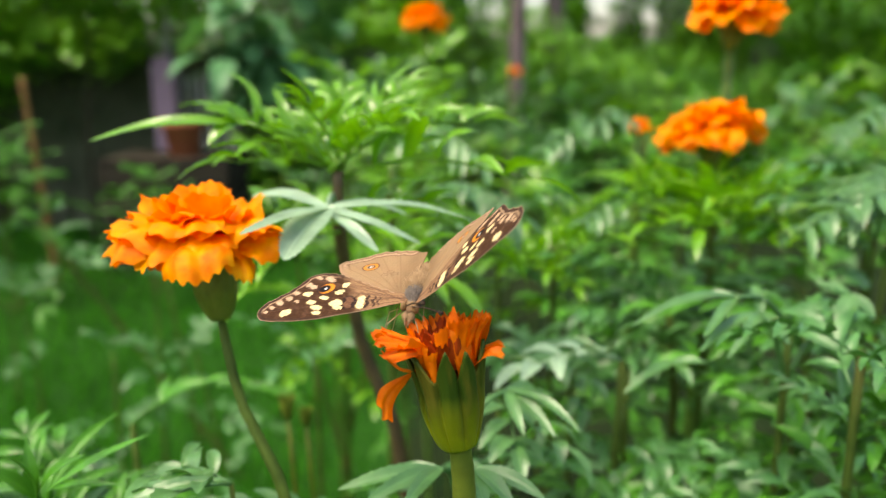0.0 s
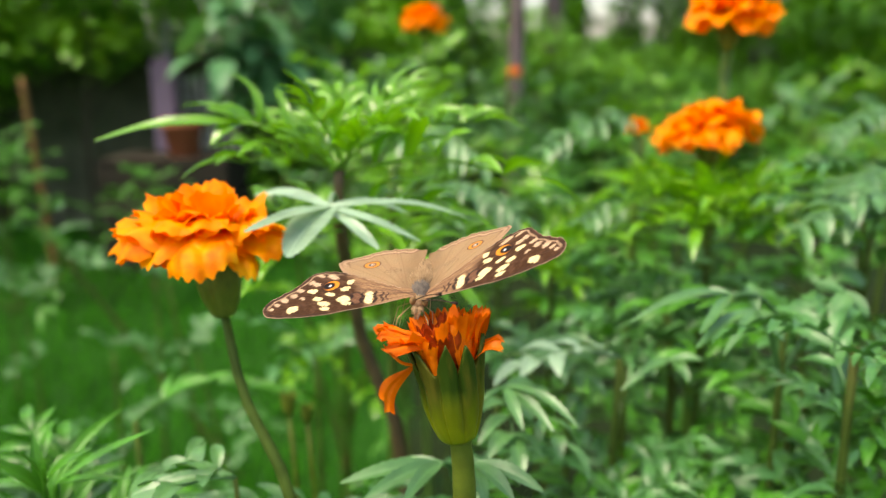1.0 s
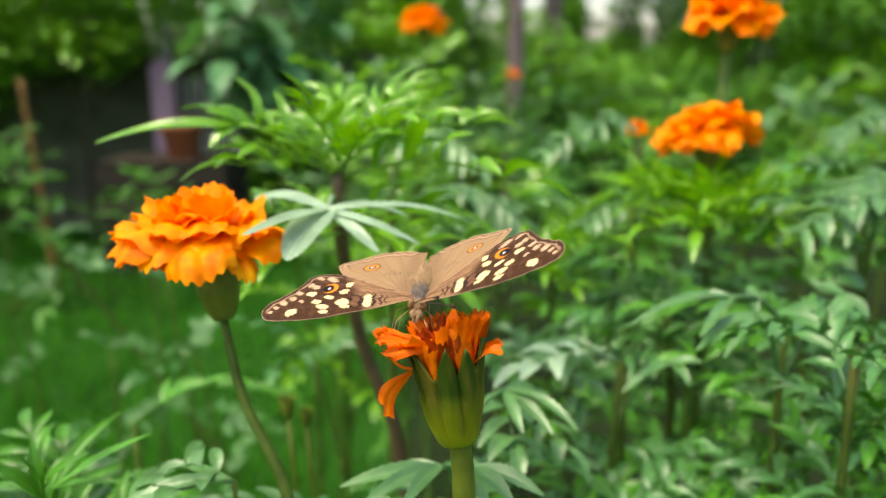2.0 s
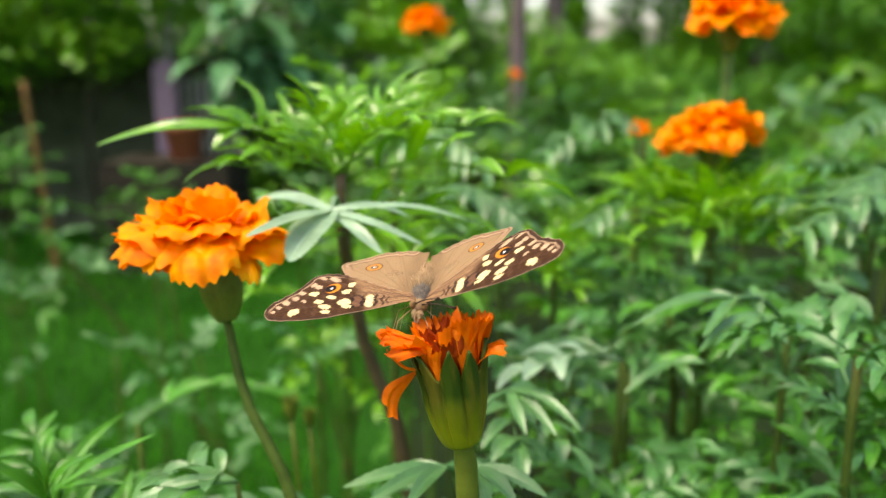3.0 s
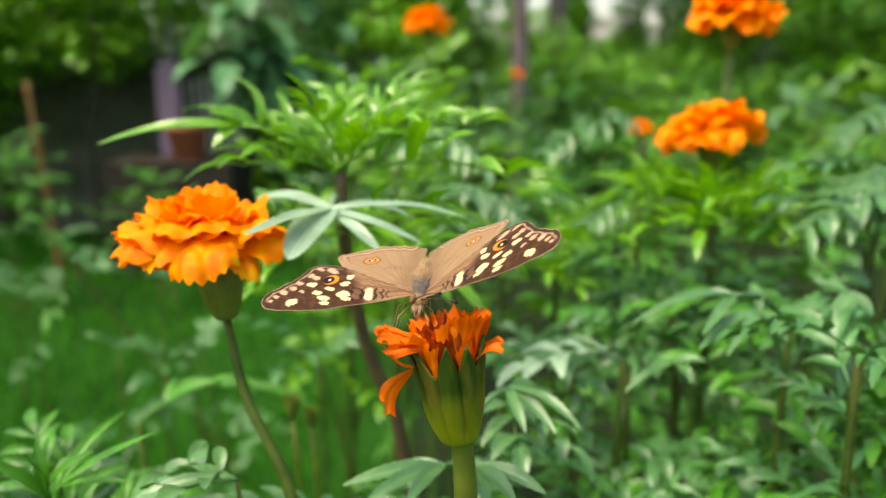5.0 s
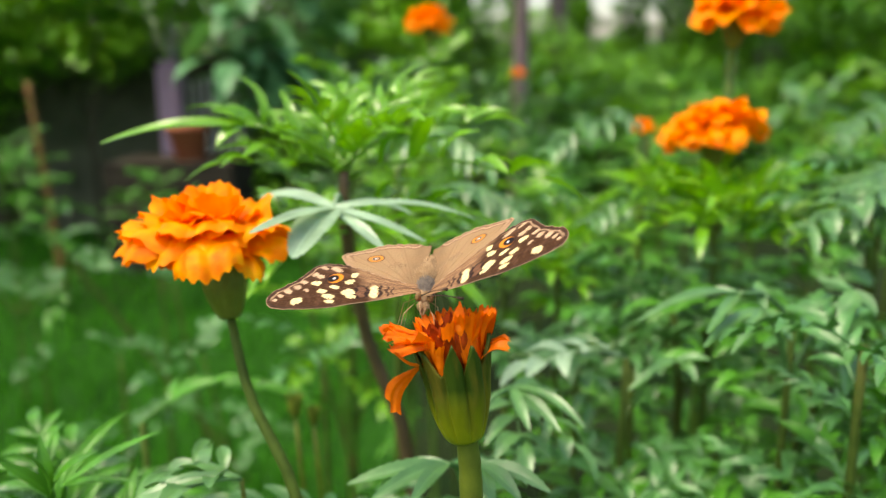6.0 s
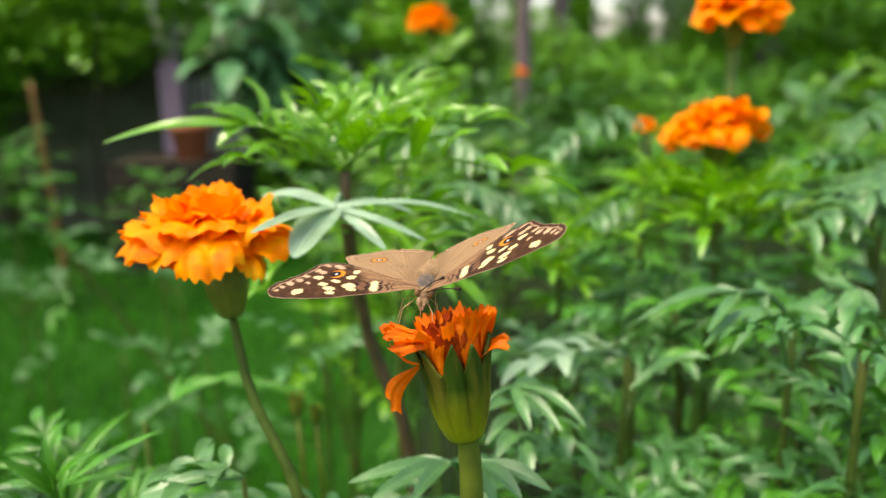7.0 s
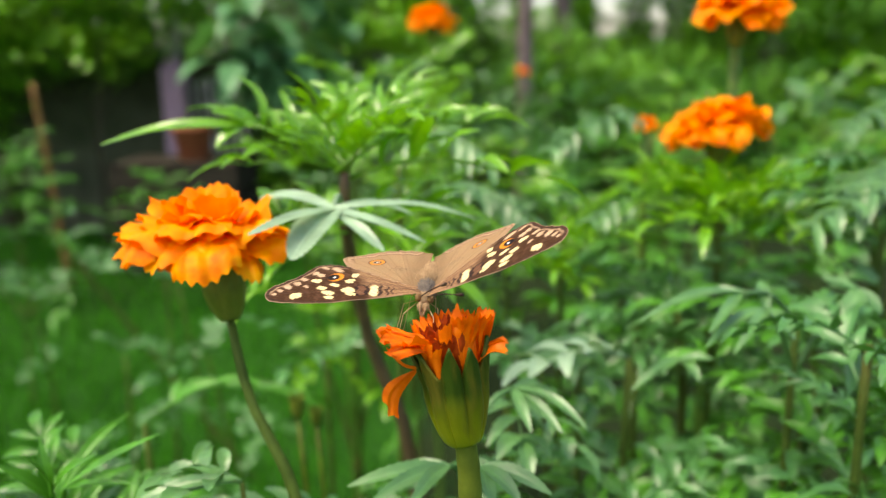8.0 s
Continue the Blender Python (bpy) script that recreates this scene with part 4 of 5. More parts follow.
# ---- background ----
def crown_mesh(name, rng, material, centre, radii, count, size, flat=0.5):
    """Many small bent leaves in an uneven cloud."""
    verts, faces = [], []
    lumps = [Vector((rng.gauss(0, 0.5), rng.gauss(0, 0.5), rng.gauss(0, 0.5))) for _ in range(9)]
    for _ in range(count):
        l = rng.choice(lumps)
        d = Vector((rng.gauss(0, 1), rng.gauss(0, 1), rng.gauss(0, 1))).normalized() * rng.uniform(0.2, 0.55)
        p = Vector((centre[0] + (l.x + d.x) * radii[0], centre[1] + (l.y + d.y) * radii[1], centre[2] + (l.z + d.z) * radii[2]))
        if p.z < 0.02:
            continue
        a = rng.uniform(0, 6.28)
        way = Vector((math.cos(a), math.sin(a), rng.uniform(-0.7, 0.35))).normalized()
        side = way.cross(Vector((0, 0, 1))).normalized()
        up = side.cross(way)
        s = size * rng.uniform(0.6, 1.3)
        k = len(verts)
        for u, w, h in ((0, 0.08, 0), (0.35, 0.26, 0.08), (0.7, 0.2, 0.06), (1.0, 0.02, -0.05)):
            q = p + way * s * u + up * s * h
            verts += [q - side * s * w + up * s * w * flat * 0.5, q, q + side * s * w + up * s * w * flat * 0.5]
        for r in range(3):
            b = k + 3 * r
            faces += [(b, b + 1, b + 4, b + 3), (b + 1, b + 2, b + 5, b + 4)]
    me = bpy.data.meshes.new(name)
    me.from_pydata([tuple(v) for v in verts], [], faces)
    me.materials.append(material)
    return me


def shrub(name, x, y, height, spread, count, size, material, label, seed, low=0.25):
    rng = random.Random(seed)
    thing = empty(name, x, y, 0, label, "shrub" if name == "shrub" else "tree", "shrubs behind the bed" if name == "shrub" else "trees behind the bed")
    bm = bmesh.new()
    tube(bm, [(0, 0, -0.03), (rng.uniform(-0.03, 0.03), 0, height * 0.4), (rng.uniform(-0.1, 0.1), 0, height * 0.85)], 0.013 * height, 0.005 * height, 9, 12, 0.08, rng)
    part("trunk", bm, TWIG, thing)
    for k in range(5):
        a = 2 * math.pi * k / 5 + rng.uniform(-0.4, 0.4)
        bm = bmesh.new()
        z = height * rng.uniform(0.3, 0.6)
        tube(bm, [(0, 0, z), (math.cos(a) * spread * 0.4, math.sin(a) * spread * 0.4, z + height * 0.15), (math.cos(a) * spread * 0.8, math.sin(a) * spread * 0.8, z + height * 0.22)], 0.004 * height, 0.002 * height, 6)
        part("limb", bm, TWIG, thing)
    part("crown", crown_mesh("crown", rng, material, (0, 0, height * (low + 1) / 2), (spread, spread, height * (1 - low) / 2), count, size), None, thing)
    return thing


def build_background():
    # tree trunks
    rng = random.Random(3)

    def trunk_tree(x, y, r, h, label, seed, crown_at, wide=1.5, leaves=2200):
        t = empty("tree", x, y, 0, label, "tree", "trees behind the bed")
        q = random.Random(seed)
        bm = bmesh.new()
        tube(bm, [(0, 0, -0.05), (0.01, 0, h * 0.3), (-0.03, 0.02, h * 0.7), (0.02, 0, h)], r * 1.15, r * 0.6, 12, 24, 0.05, q)
        part("trunk", bm, BARK, t)
        for k in range(4):
            a = 1.57 * k + q.uniform(-0.4, 0.4)
            bm = bmesh.new()
            tube(bm, [(0, 0, h * 0.75), (0.33 * wide * math.cos(a), 0.33 * wide * math.sin(a), h * 0.95), (0.73 * wide * math.cos(a), 0.73 * wide * math.sin(a), h * 1.1)], r * 0.4, r * 0.12, 7)
            part("limb", bm, BARK, t)
        part("crown", crown_mesh("crown", q, SHRUB, (0, 0, crown_at), (wide, wide, wide * 0.67), leaves, 0.16), None, t)

    trunk_tree(0.214, 2.42, 0.024, 2.6, "slim tree with a grey-mauve trunk", 1, 2.8, 0.5, 350)
    trunk_tree(0.85, 6.2, 0.07, 3.6, "garden tree with a dark trunk", 2, 3.8, 1.1, 1200)
    trunk_tree(-0.55, 5.6, 0.06, 3.4, "garden tree with a slender trunk", 4, 3.6, 1.0, 1100)
    trunk_tree(2.6, 6.5, 0.08, 3.6, "garden tree at the end of the bed", 6, 3.8)
    # shrubs
    for i, (x, y, h, s, n, size, mt, label) in enumerate((
        (0.15, 3.6, 0.72, 0.40, 900, 0.09, SHRUB_LIGHT, "leafy light green shrub"),
        (1.05, 3.7, 0.68, 0.50, 1000, 0.09, SHRUB, "dense dark green shrub"),
        (1.75, 3.3, 0.95, 0.55, 1300, 0.09, SHRUB, "tall dark green shrub"),
        (2.4, 4.0, 1.20, 0.60, 1300, 0.10, SHRUB, "tall dark green shrub"),
        (-0.35, 2.9, 0.95, 0.34, 1800, 0.075, SHRUB_LIGHT, "dark green shrub beside the wall"),
        (-0.40, 2.35, 0.84, 0.17, 260, 0.13, SHRUB_BLUE, "shrub with large bluish leaves"),
        (-1.15, 2.48, 1.00, 0.36, 1700, 0.055, SHRUB_LIGHT, "shrub overhanging the wall"),
        (-1.72, 2.5, 1.02, 0.44, 2000, 0.055, SHRUB_LIGHT, "fine-leaved green shrub overhanging the wall"),
        (0.75, 4.6, 0.70, 0.50, 900, 0.10, SHRUB_LIGHT, "leafy light green shrub"),
        (1.5, 5.2, 0.85, 0.70, 1200, 0.11, SHRUB, "dark shrub under the trees"),
        (3.3, 4.6, 1.5, 0.8, 1500, 0.12, SHRUB, "tall dark shrub at the end of the bed"),
    )):
        shrub("shrub", x, y, h, s, n, size, mt, label, 100 + i, 0.54 if i in (6, 7) else 0.45 if i == 5 else 0.15)
    for i, (x, y, h, s, n) in enumerate(((-2.9, 3.4, 1.7, 0.8, 2200), (-1.9, 3.5, 1.8, 0.8, 2400), (-1.0, 3.9, 1.6, 0.7, 2000), (-0.25, 4.6, 1.5, 0.6, 1700), (-3.6, 5.5, 2.2, 1.1, 2200), (-2.0, 6.2, 2.2, 1.1, 2200), (-0.7, 7.0, 2.0, 0.9, 1800),
                                         (2.2, 6.8, 1.9, 0.7, 1700), (3.4, 6.4, 2.2, 0.5, 1300), (4.9, 6.8, 2.2, 0.8, 2200))):
        shrub("shrub", x, y, h, s, int(2.2 * n), 0.095, SHRUB, "tall dark green hedge shrub", 200 + i, 0.05)
    for i, (x, y, h, s, n) in enumerate(((0.13, 9.0, 2.0, 0.20, 600), (0.75, 9.0, 2.0, 0.16, 500), (1.48, 9.1, 2.1, 0.22, 700), (2.45, 9.0, 2.2, 0.45, 1500), (3.35, 9.0, 2.2, 0.5, 1700), (4.15, 9.1, 2.2, 0.42, 1400), (5.3, 9.0, 2.2, 0.5, 1500))):
        shrub("shrub", x, y, h, s, n, 0.15, SHRUB, "narrow dark green shrub under the trees", 300 + i, 0.0)
    for i, x in enumerate((0.2, 0.95, 1.7, 2.5, 3.4, 4.4)):
        shrub("shrub", x, 8.2 + 0.3 * (i % 2), 1.14, 0.5, 1100, 0.13, SHRUB_LIGHT if i % 2 else SHRUB, "low shrub under the trees", 320 + i, 0.0)
    # dark garden wall behind the lawn, with timber rail
    wall = empty("garden_wall", -1.5, 2.75, 0, "low weathered dark masonry wall behind the lawn", "wall", kind="structure")
    q = random.Random(8)
    for r in range(8):
        for c in range(9):
            bm = bmesh.new()
            w = 0.245
            x0 = -1.1 + c * 0.25 + (0.125 if r % 2 else 0)
            box(bm, x0, q.uniform(-0.006, 0.006), r * 0.08 - 0.01, x0 + w, 0.12, r * 0.08 + 0.066, 0.005)
            part("block", bm, WALL, wall, smooth=False)
    bm = bmesh.new()
    box(bm, -1.12, 0.012, -0.02, 1.28, 0.115, 0.625)
    part("mortar_core", bm, WALL, wall, smooth=False)
    rail = empty("timber_rail", -1.675, 2.69, 0, "old dark timber rail in front of the wall", "rail")
    bm = bmesh.new()
    box(bm, -0.925, -0.03, 0.585, 0.925, 0.03, 0.615, 0.004)
    part("top_rail", bm, TIMBER, rail, smooth=False)
    for px in (-0.72, 0.08, 0.86):
        bm = bmesh.new()
        box(bm, px, -0.025, -0.03, px + 0.04, 0.025, 0.585, 0.003)
        part("post", bm, TIMBER, rail, smooth=False)
    # mauve post, terracotta pot, bamboo stakes
    bm = bmesh.new()
    box(bm, -0.036, -0.036, -0.03, 0.036, 0.036, 0.585, 0.006)
    box(bm, -0.031, -0.031, 0.585, 0.031, 0.031, 0.605, 0.008)
    post = tagged(new("painted_post", mesh_of("painted_post", bm, MAUVE, False)), label="faded mauve painted post behind the plants", category="post")
    post.location = (-0.895, 2.53, 0)
    bm = bmesh.new()
    tube(bm, [(0, 0, -0.03), (0.004, 0, 0.5), (-0.003, 0, 1.25)], 0.013, 0.010, 10, 16, 0.03, rng)
    pole = tagged(new("garden_pole", mesh_of("garden_pole", bm, PICKET)), label="thin pale grey pole beside the wall", category="pole")
    pole.location = (-0.93, 2.66, 0)
    fence = empty("picket_fence", -0.80, 2.62, 0, "short pale weathered picket fence behind the post", "fence")
    for k in range(8):
        bm = bmesh.new()
        x0 = -0.105 + 0.028 * k
        box(bm, x0, -0.006, -0.02, x0 + 0.014, 0.006, 0.53, 0.002)
        bmesh.ops.create_cone(bm, cap_ends=True, segments=4, radius1=0.0099, radius2=0.001, depth=0.014, matrix=Matrix.Translation((x0 + 0.007, 0, 0.537)) @ Matrix.Rotation(radians(45), 4, "Z"))
        part("picket", bm, PICKET, fence, smooth=False)
    for z in (0.20, 0.44):
        bm = bmesh.new()
        box(bm, -0.12, 0.007, z, 0.12, 0.019, z + 0.022, 0.002)
        part("fence_rail", bm, PICKET, fence, smooth=False)
    crate = empty("wooden_crate", -0.775, 2.22, 0, "dark old wooden crate carrying a clay pot", "crate")
    for k in range(4):
        z = 0.004 + 0.079 * k
        for side, (x0, y0, x1, y1) in enumerate(((-0.18, -0.12, 0.18, -0.105), (-0.18, 0.105, 0.18, 0.12), (-0.18, -0.105, -0.165, 0.105), (0.165, -0.105, 0.18, 0.105))):
            bm = bmesh.new()
            box(bm, x0, y0, z, x1, y1, z + 0.070, 0.003)
            part("board", bm, TIMBER, crate, smooth=False)
    for k in range(4):
        bm = bmesh.new()
        box(bm, -0.18 + 0.091 * k, -0.12, 0.313, -0.18 + 0.091 * k + 0.086, 0.12, 0.325, 0.003)
        part("board", bm, TIMBER, crate, smooth=False)
    pot = bmesh.new()
    prof = ((0.0, 0.0), (0.040, 0.0), (0.056, 0.085), (0.063, 0.085), (0.063, 0.105), (0.054, 0.105), (0.050, 0.09), (0.0, 0.085))
    rings = [[pot.verts.new((r * math.cos(2 * math.pi * k / 24), r * math.sin(2 * math.pi * k / 24), z)) for k in range(24)] for r, z in prof if r]
    for a, b in zip(rings, rings[1:]):
        for k in range(24):
            pot.faces.new((a[k], a[(k + 1) % 24], b[(k + 1) % 24], b[k]))
    pot.faces.new(rings[0][::-1])
    pot.faces.new(rings[-1])
    pt = tagged(new("clay_pot", mesh_of("clay_pot", pot, CLAY)), label="reddish terracotta pot on a dark stand", category="pot")
    pt.location = (-0.745, 2.21, 0.325)
    for x, y, lean in ((-1.06, 2.03, -0.03), (-1.72, 2.2, 0.08)):
        bm = bmesh.new()
        line = tube(bm, [(0, 0, -0.03), (lean * 0.5, 0, 0.28), (lean, 0, 0.55)], 0.010, 0.007, 9, 16)
        for k in (0.2, 0.45, 0.7):
            blob(bm, line[int(k * 16)], (0.012, 0.012, 0.006), 10, 6)
        s = tagged(new("bamboo_stake", mesh_of("bamboo_stake", bm, BAMBOO)), label="dry brown bamboo stake in the lawn", category="stake", group="bamboo stakes")
        s.location = (x, y, 0)
    # low bush at the lawn
    rng = random.Random(19)
    bed_plant(-0.58, 1.0, 0.29, rng, LEAVES_FAR[2], "small bluish plant at the edge of the lawn", 0, 1, 0.75, 0.05)
    for x, y, top in ((-0.288, 0.72, 0.385), (-0.235, 0.70, 0.392), (-0.20, 0.65, 0.352), (-0.30, 0.66, 0.335)):
        bed_plant(x, y, top, rng, LEAVES_FAR[2], "small bluish plant between lawn and bed", 0, 2, 0.8, 0.05)
    # a leafy stalk that leans over the lawn
    stalk = empty("leaning_plant", -0.28, 1.0, 0, "leafy plant with one long leaning stalk over the lawn", "plant")
    leafy_stem(stalk, [(0, 0, -0.01), (-0.11, 0, 0.16), (-0.19, 0, 0.28), (-0.26, 0, 0.385)], rng, LEAVES_FAR[2] + LEAVES_FAR[0], 4, 0.82, 1.0, 1.2, (0, 30), r0=0.0035, r1=0.003, material=STEM)
    bed_plant(-0.75, 1.25, 0.30, rng, LEAVES_FAR[2], "small leafy plant at the edge of the lawn", 2, 2, 1.0)
    bed_plant(-1.02, 1.75, 0.40, rng, LEAVES_FAR[0], "leafy plant at the far edge of the lawn", 3, 3, 1.4, 0.10)
    bed_plant(-0.72, 1.85, 0.30, rng, LEAVES_FAR[0], "low leafy plant at the far edge of the lawn", 3, 3, 1.2, 0.10)
    # far woods
    q = random.Random(6)
    verts = crown_mesh("far_woods", q, SHRUB, (0, 14, 0.25), (12, 1.2, 0.55), 9000, 0.3)
    tagged(new("far_woods", verts), label="dark green woodland edge behind the garden", category="woods", kind="stuff")


# ---- the butterfly ----

def soft(a, b, v):
    t = np.clip((v - a) / (b - a), 0, 1)
    return t * t * (3 - 2 * t)


def paint(colour, mask, tone):
    return colour + (np.array(tone) - colour) * np.clip(mask, 0, 1)[..., None]


def spot(x, y, cx, cy, rx, ry, turn=0.0, blur=0.22, square=False):
    c, s = math.cos(radians(turn)), math.sin(radians(turn))
    u, v = ((x - cx) * c + (y - cy) * s) / rx, ((y - cy) * c - (x - cx) * s) / ry
    d = (np.abs(u) ** 2.6 + np.abs(v) ** 2.6) ** (1 / 2.6) if square else np.sqrt(u * u + v * v)
    return 1 - soft(1 - blur, 1 + blur, d)


def speckle(x, y, f, seed):
    r = np.random.RandomState(seed)
    out = np.zeros_like(x)
    for k in range(14):
        a, ph, g = r.uniform(0, 6.28), r.uniform(0, 6.28), f * r.uniform(0.5, 1.6)
        out += np.sin((x * math.cos(a) + y * math.sin(a)) * g + ph)
    return out / 14 ** 0.5


CREAM, BROWN, TAN, ORANGE, BLACK, ROSE = (0.72, 0.57, 0.28), (0.050, 0.0205, 0.0068), (0.27, 0.155, 0.075), (0.60, 0.21, 0.02), (0.010, 0.007, 0.006), (0.56, 0.385, 0.235)
# outlines in mm: leading edge and rear edge over the distance from the hinge
FORE_FRONT = ((0, 7.6), (4.3, 8.9), (8.7, 10.2), (13.8, 11.1), (18.8, 11.4), (22.8, 11.1), (25.3, 10.4), (26.3, 9.3), (26.6, 8.2))
FORE_REAR = ((0, 4.6), (1.5, 4.4), (6, 2.1), (11, -1.0), (14.2, -2.9), (16.4, -3.7), (18.6, -4.0), (20.4, -2.7), (21.2, -0.9), (21.8, 0.9), (23.0, 2.9), (24.6, 4.3), (25.9, 5.4), (26.5, 6.8), (26.6, 8.0))
HIND_FRONT = ((0, 6.2), (1.5, 6.0), (6.4, 3.2), (11.3, 0.2), (13.6, -2.2), (14.9, -4.2), (15.7, -5.9), (16.2, -7.2))
HIND_REAR = ((0, -9.4), (1.2, -10.2), (2.5, -10.7), (4.0, -10.8), (5.4, -11.2), (6.6, -11.0), (8.0, -11.4), (9.2, -10.7), (10.6, -10.3), (11.6, -9.8), (12.8, -9.8), (13.8, -9.3), (14.9, -9.2), (15.7, -8.7), (16.2, -7.5))


def fore_colours(x, y, edge):
    n = speckle(x, y, 3.0, 1)
    fine = speckle(x, y, 11.0, 2)
    col = np.zeros(x.shape + (3,)) + np.array(TAN)
    col = paint(col, 0.15 + 0.25 * n, (0.19, 0.105, 0.055))
    dark = soft(8.9, 10.9, x + 0.50 * (y - 4) + 0.35 * n + 0.25 * fine)
    col = paint(col, dark, BROWN)
    col = paint(col, 0.4 * dark * soft(-0.2, 1.4, n + 0.5 * fine), (0.095, 0.046, 0.025))
    costa = soft(7.4, 8.6, y - 0.17 * x) * (1 - dark)
    col = paint(col, 0.85 * costa, (0.10, 0.05, 0.03))
    streak = soft(0.1, 0.9, np.sin(13 * (y - 6.0) / (0.35 * x + 1.5) + 0.7 * n)) * (1 - dark)
    col = paint(col, 0.55 * streak, (0.13, 0.066, 0.035))
    # bands in the cell
    for cx, rx, ry, tone in ((9.7, 1.30, 2.0, (0.018, 0.009, 0.007)), (9.65, 0.72, 1.75, (0.140, 0.066, 0.034)), (6.25, 0.36, 1.9, (0.022, 0.011, 0.008)), (8.45, 0.24, 1.8, (0.020, 0.010, 0.008)),
                             (4.95, 0.26, 1.6, (0.05, 0.024, 0.014)), (4.05, 0.20, 1.2, (0.07, 0.034, 0.02))):
        wig = 0.22 * np.sin(3.0 * (y - 6.9) + cx)
        col = paint(col, 0.95 * spot(x + wig, y, cx, 6.9, rx, ry, 8, 0.14, True), tone)
    # veins
    for ang in (-32, -22, -12, -3, 6):
        d = np.abs((y - 6.0) * math.cos(radians(ang)) - (x - 1.0) * math.sin(radians(ang)))
        col = paint(col, 0.65 * (1 - soft(0.03, 0.16, d)), (0.09, 0.045, 0.025))
    for cx, cy, rx, ry, turn in ((20.9, 8.9, 1.0, 1.4, 15), (16.8, 6.4, 1.0, 0.8, -10), (15.3, 8.0, 1.25, 0.75, -8), (14.9, 9.4, 0.95, 0.6, -8), (18.5, 3.5, 1.05, 1.0, -10), (14.9, 5.0, 1.05, 0.65, -10),
                                 (12.2, 3.6, 0.95, 0.85, 20), (11.8, 1.3, 0.75, 1.15, 10), (12.0, 6.9, 1.25, 1.4, -25), (11.2, 8.3, 1.0, 0.75, -8), (7.35, 6.9, 0.72, 2.4, 14)):
        wob = 0.09 * fine + 0.10 * n
        col = paint(col, spot(x + wob, y - wob, cx, cy, rx * 0.98, ry * 0.76, turn - 12, 0.12, True), CREAM)
    for cx, cy, rx, ry in ((18.3, 1.2, 0.8, 0.9), (15.7, -1.1, 1.4, 0.9), (18.3, -2.1, 1.1, 0.7), (19.5, 0.3, 0.6, 0.8), (20.9, 3.1, 0.8, 0.8), (21.8, 4.7, 0.8, 0.7), (23.2, 5.8, 0.9, 0.8), (24.2, 7.1, 0.6, 0.7), (24.9, 8.4, 0.45, 0.6), (19.8, 5.8, 0.6, 0.5)):
        col = paint(col, 0.85 * spot(x + 0.15 * fine, y + 0.1 * n, cx, cy, rx * 1.05, ry * 0.70, -40, 0.22, True), ROSE)
    # eye mark
    col = paint(col, spot(x, y, 15.4, 2.1, 1.75, 1.8, 0, 0.1), (0.03, 0.014, 0.01))
    col = paint(col, spot(x, y, 15.3, 2.1, 1.5, 1.55, 0, 0.1), ORANGE)
    col = paint(col, spot(x, y, 15.75, 2.12, 1.15, 1.16, 0, 0.15), BLACK)
    col = paint(col, spot(x, y, 15.5, 2.1, 0.26, 0.32, 0, 0.3), (0.7, 0.66, 0.62))
    # margin
    col = paint(col, 0.45 * (1 - soft(0.10, 0.30, np.abs(edge - 1.0 + 0.12 * np.sin(2.4 * x + y)))) * soft(13, 16, x) * (1 - soft(7.5, 9, y)), ROSE)
    col = paint(col, 0.7 * (1 - soft(0.05, 0.28, np.abs(edge - 0.55))) * soft(12, 14, x), (0.035, 0.018, 0.012))
    col = paint(col, 0.75 * (1 - soft(0.06, 0.22, edge)) * np.where(x > 12 + 1.2 * y, 0.9, 0.65), (0.46, 0.34, 0.22))
    return np.clip(col * (1 + 0.16 * fine + 0.08 * n)[..., None], 0.003, 1)


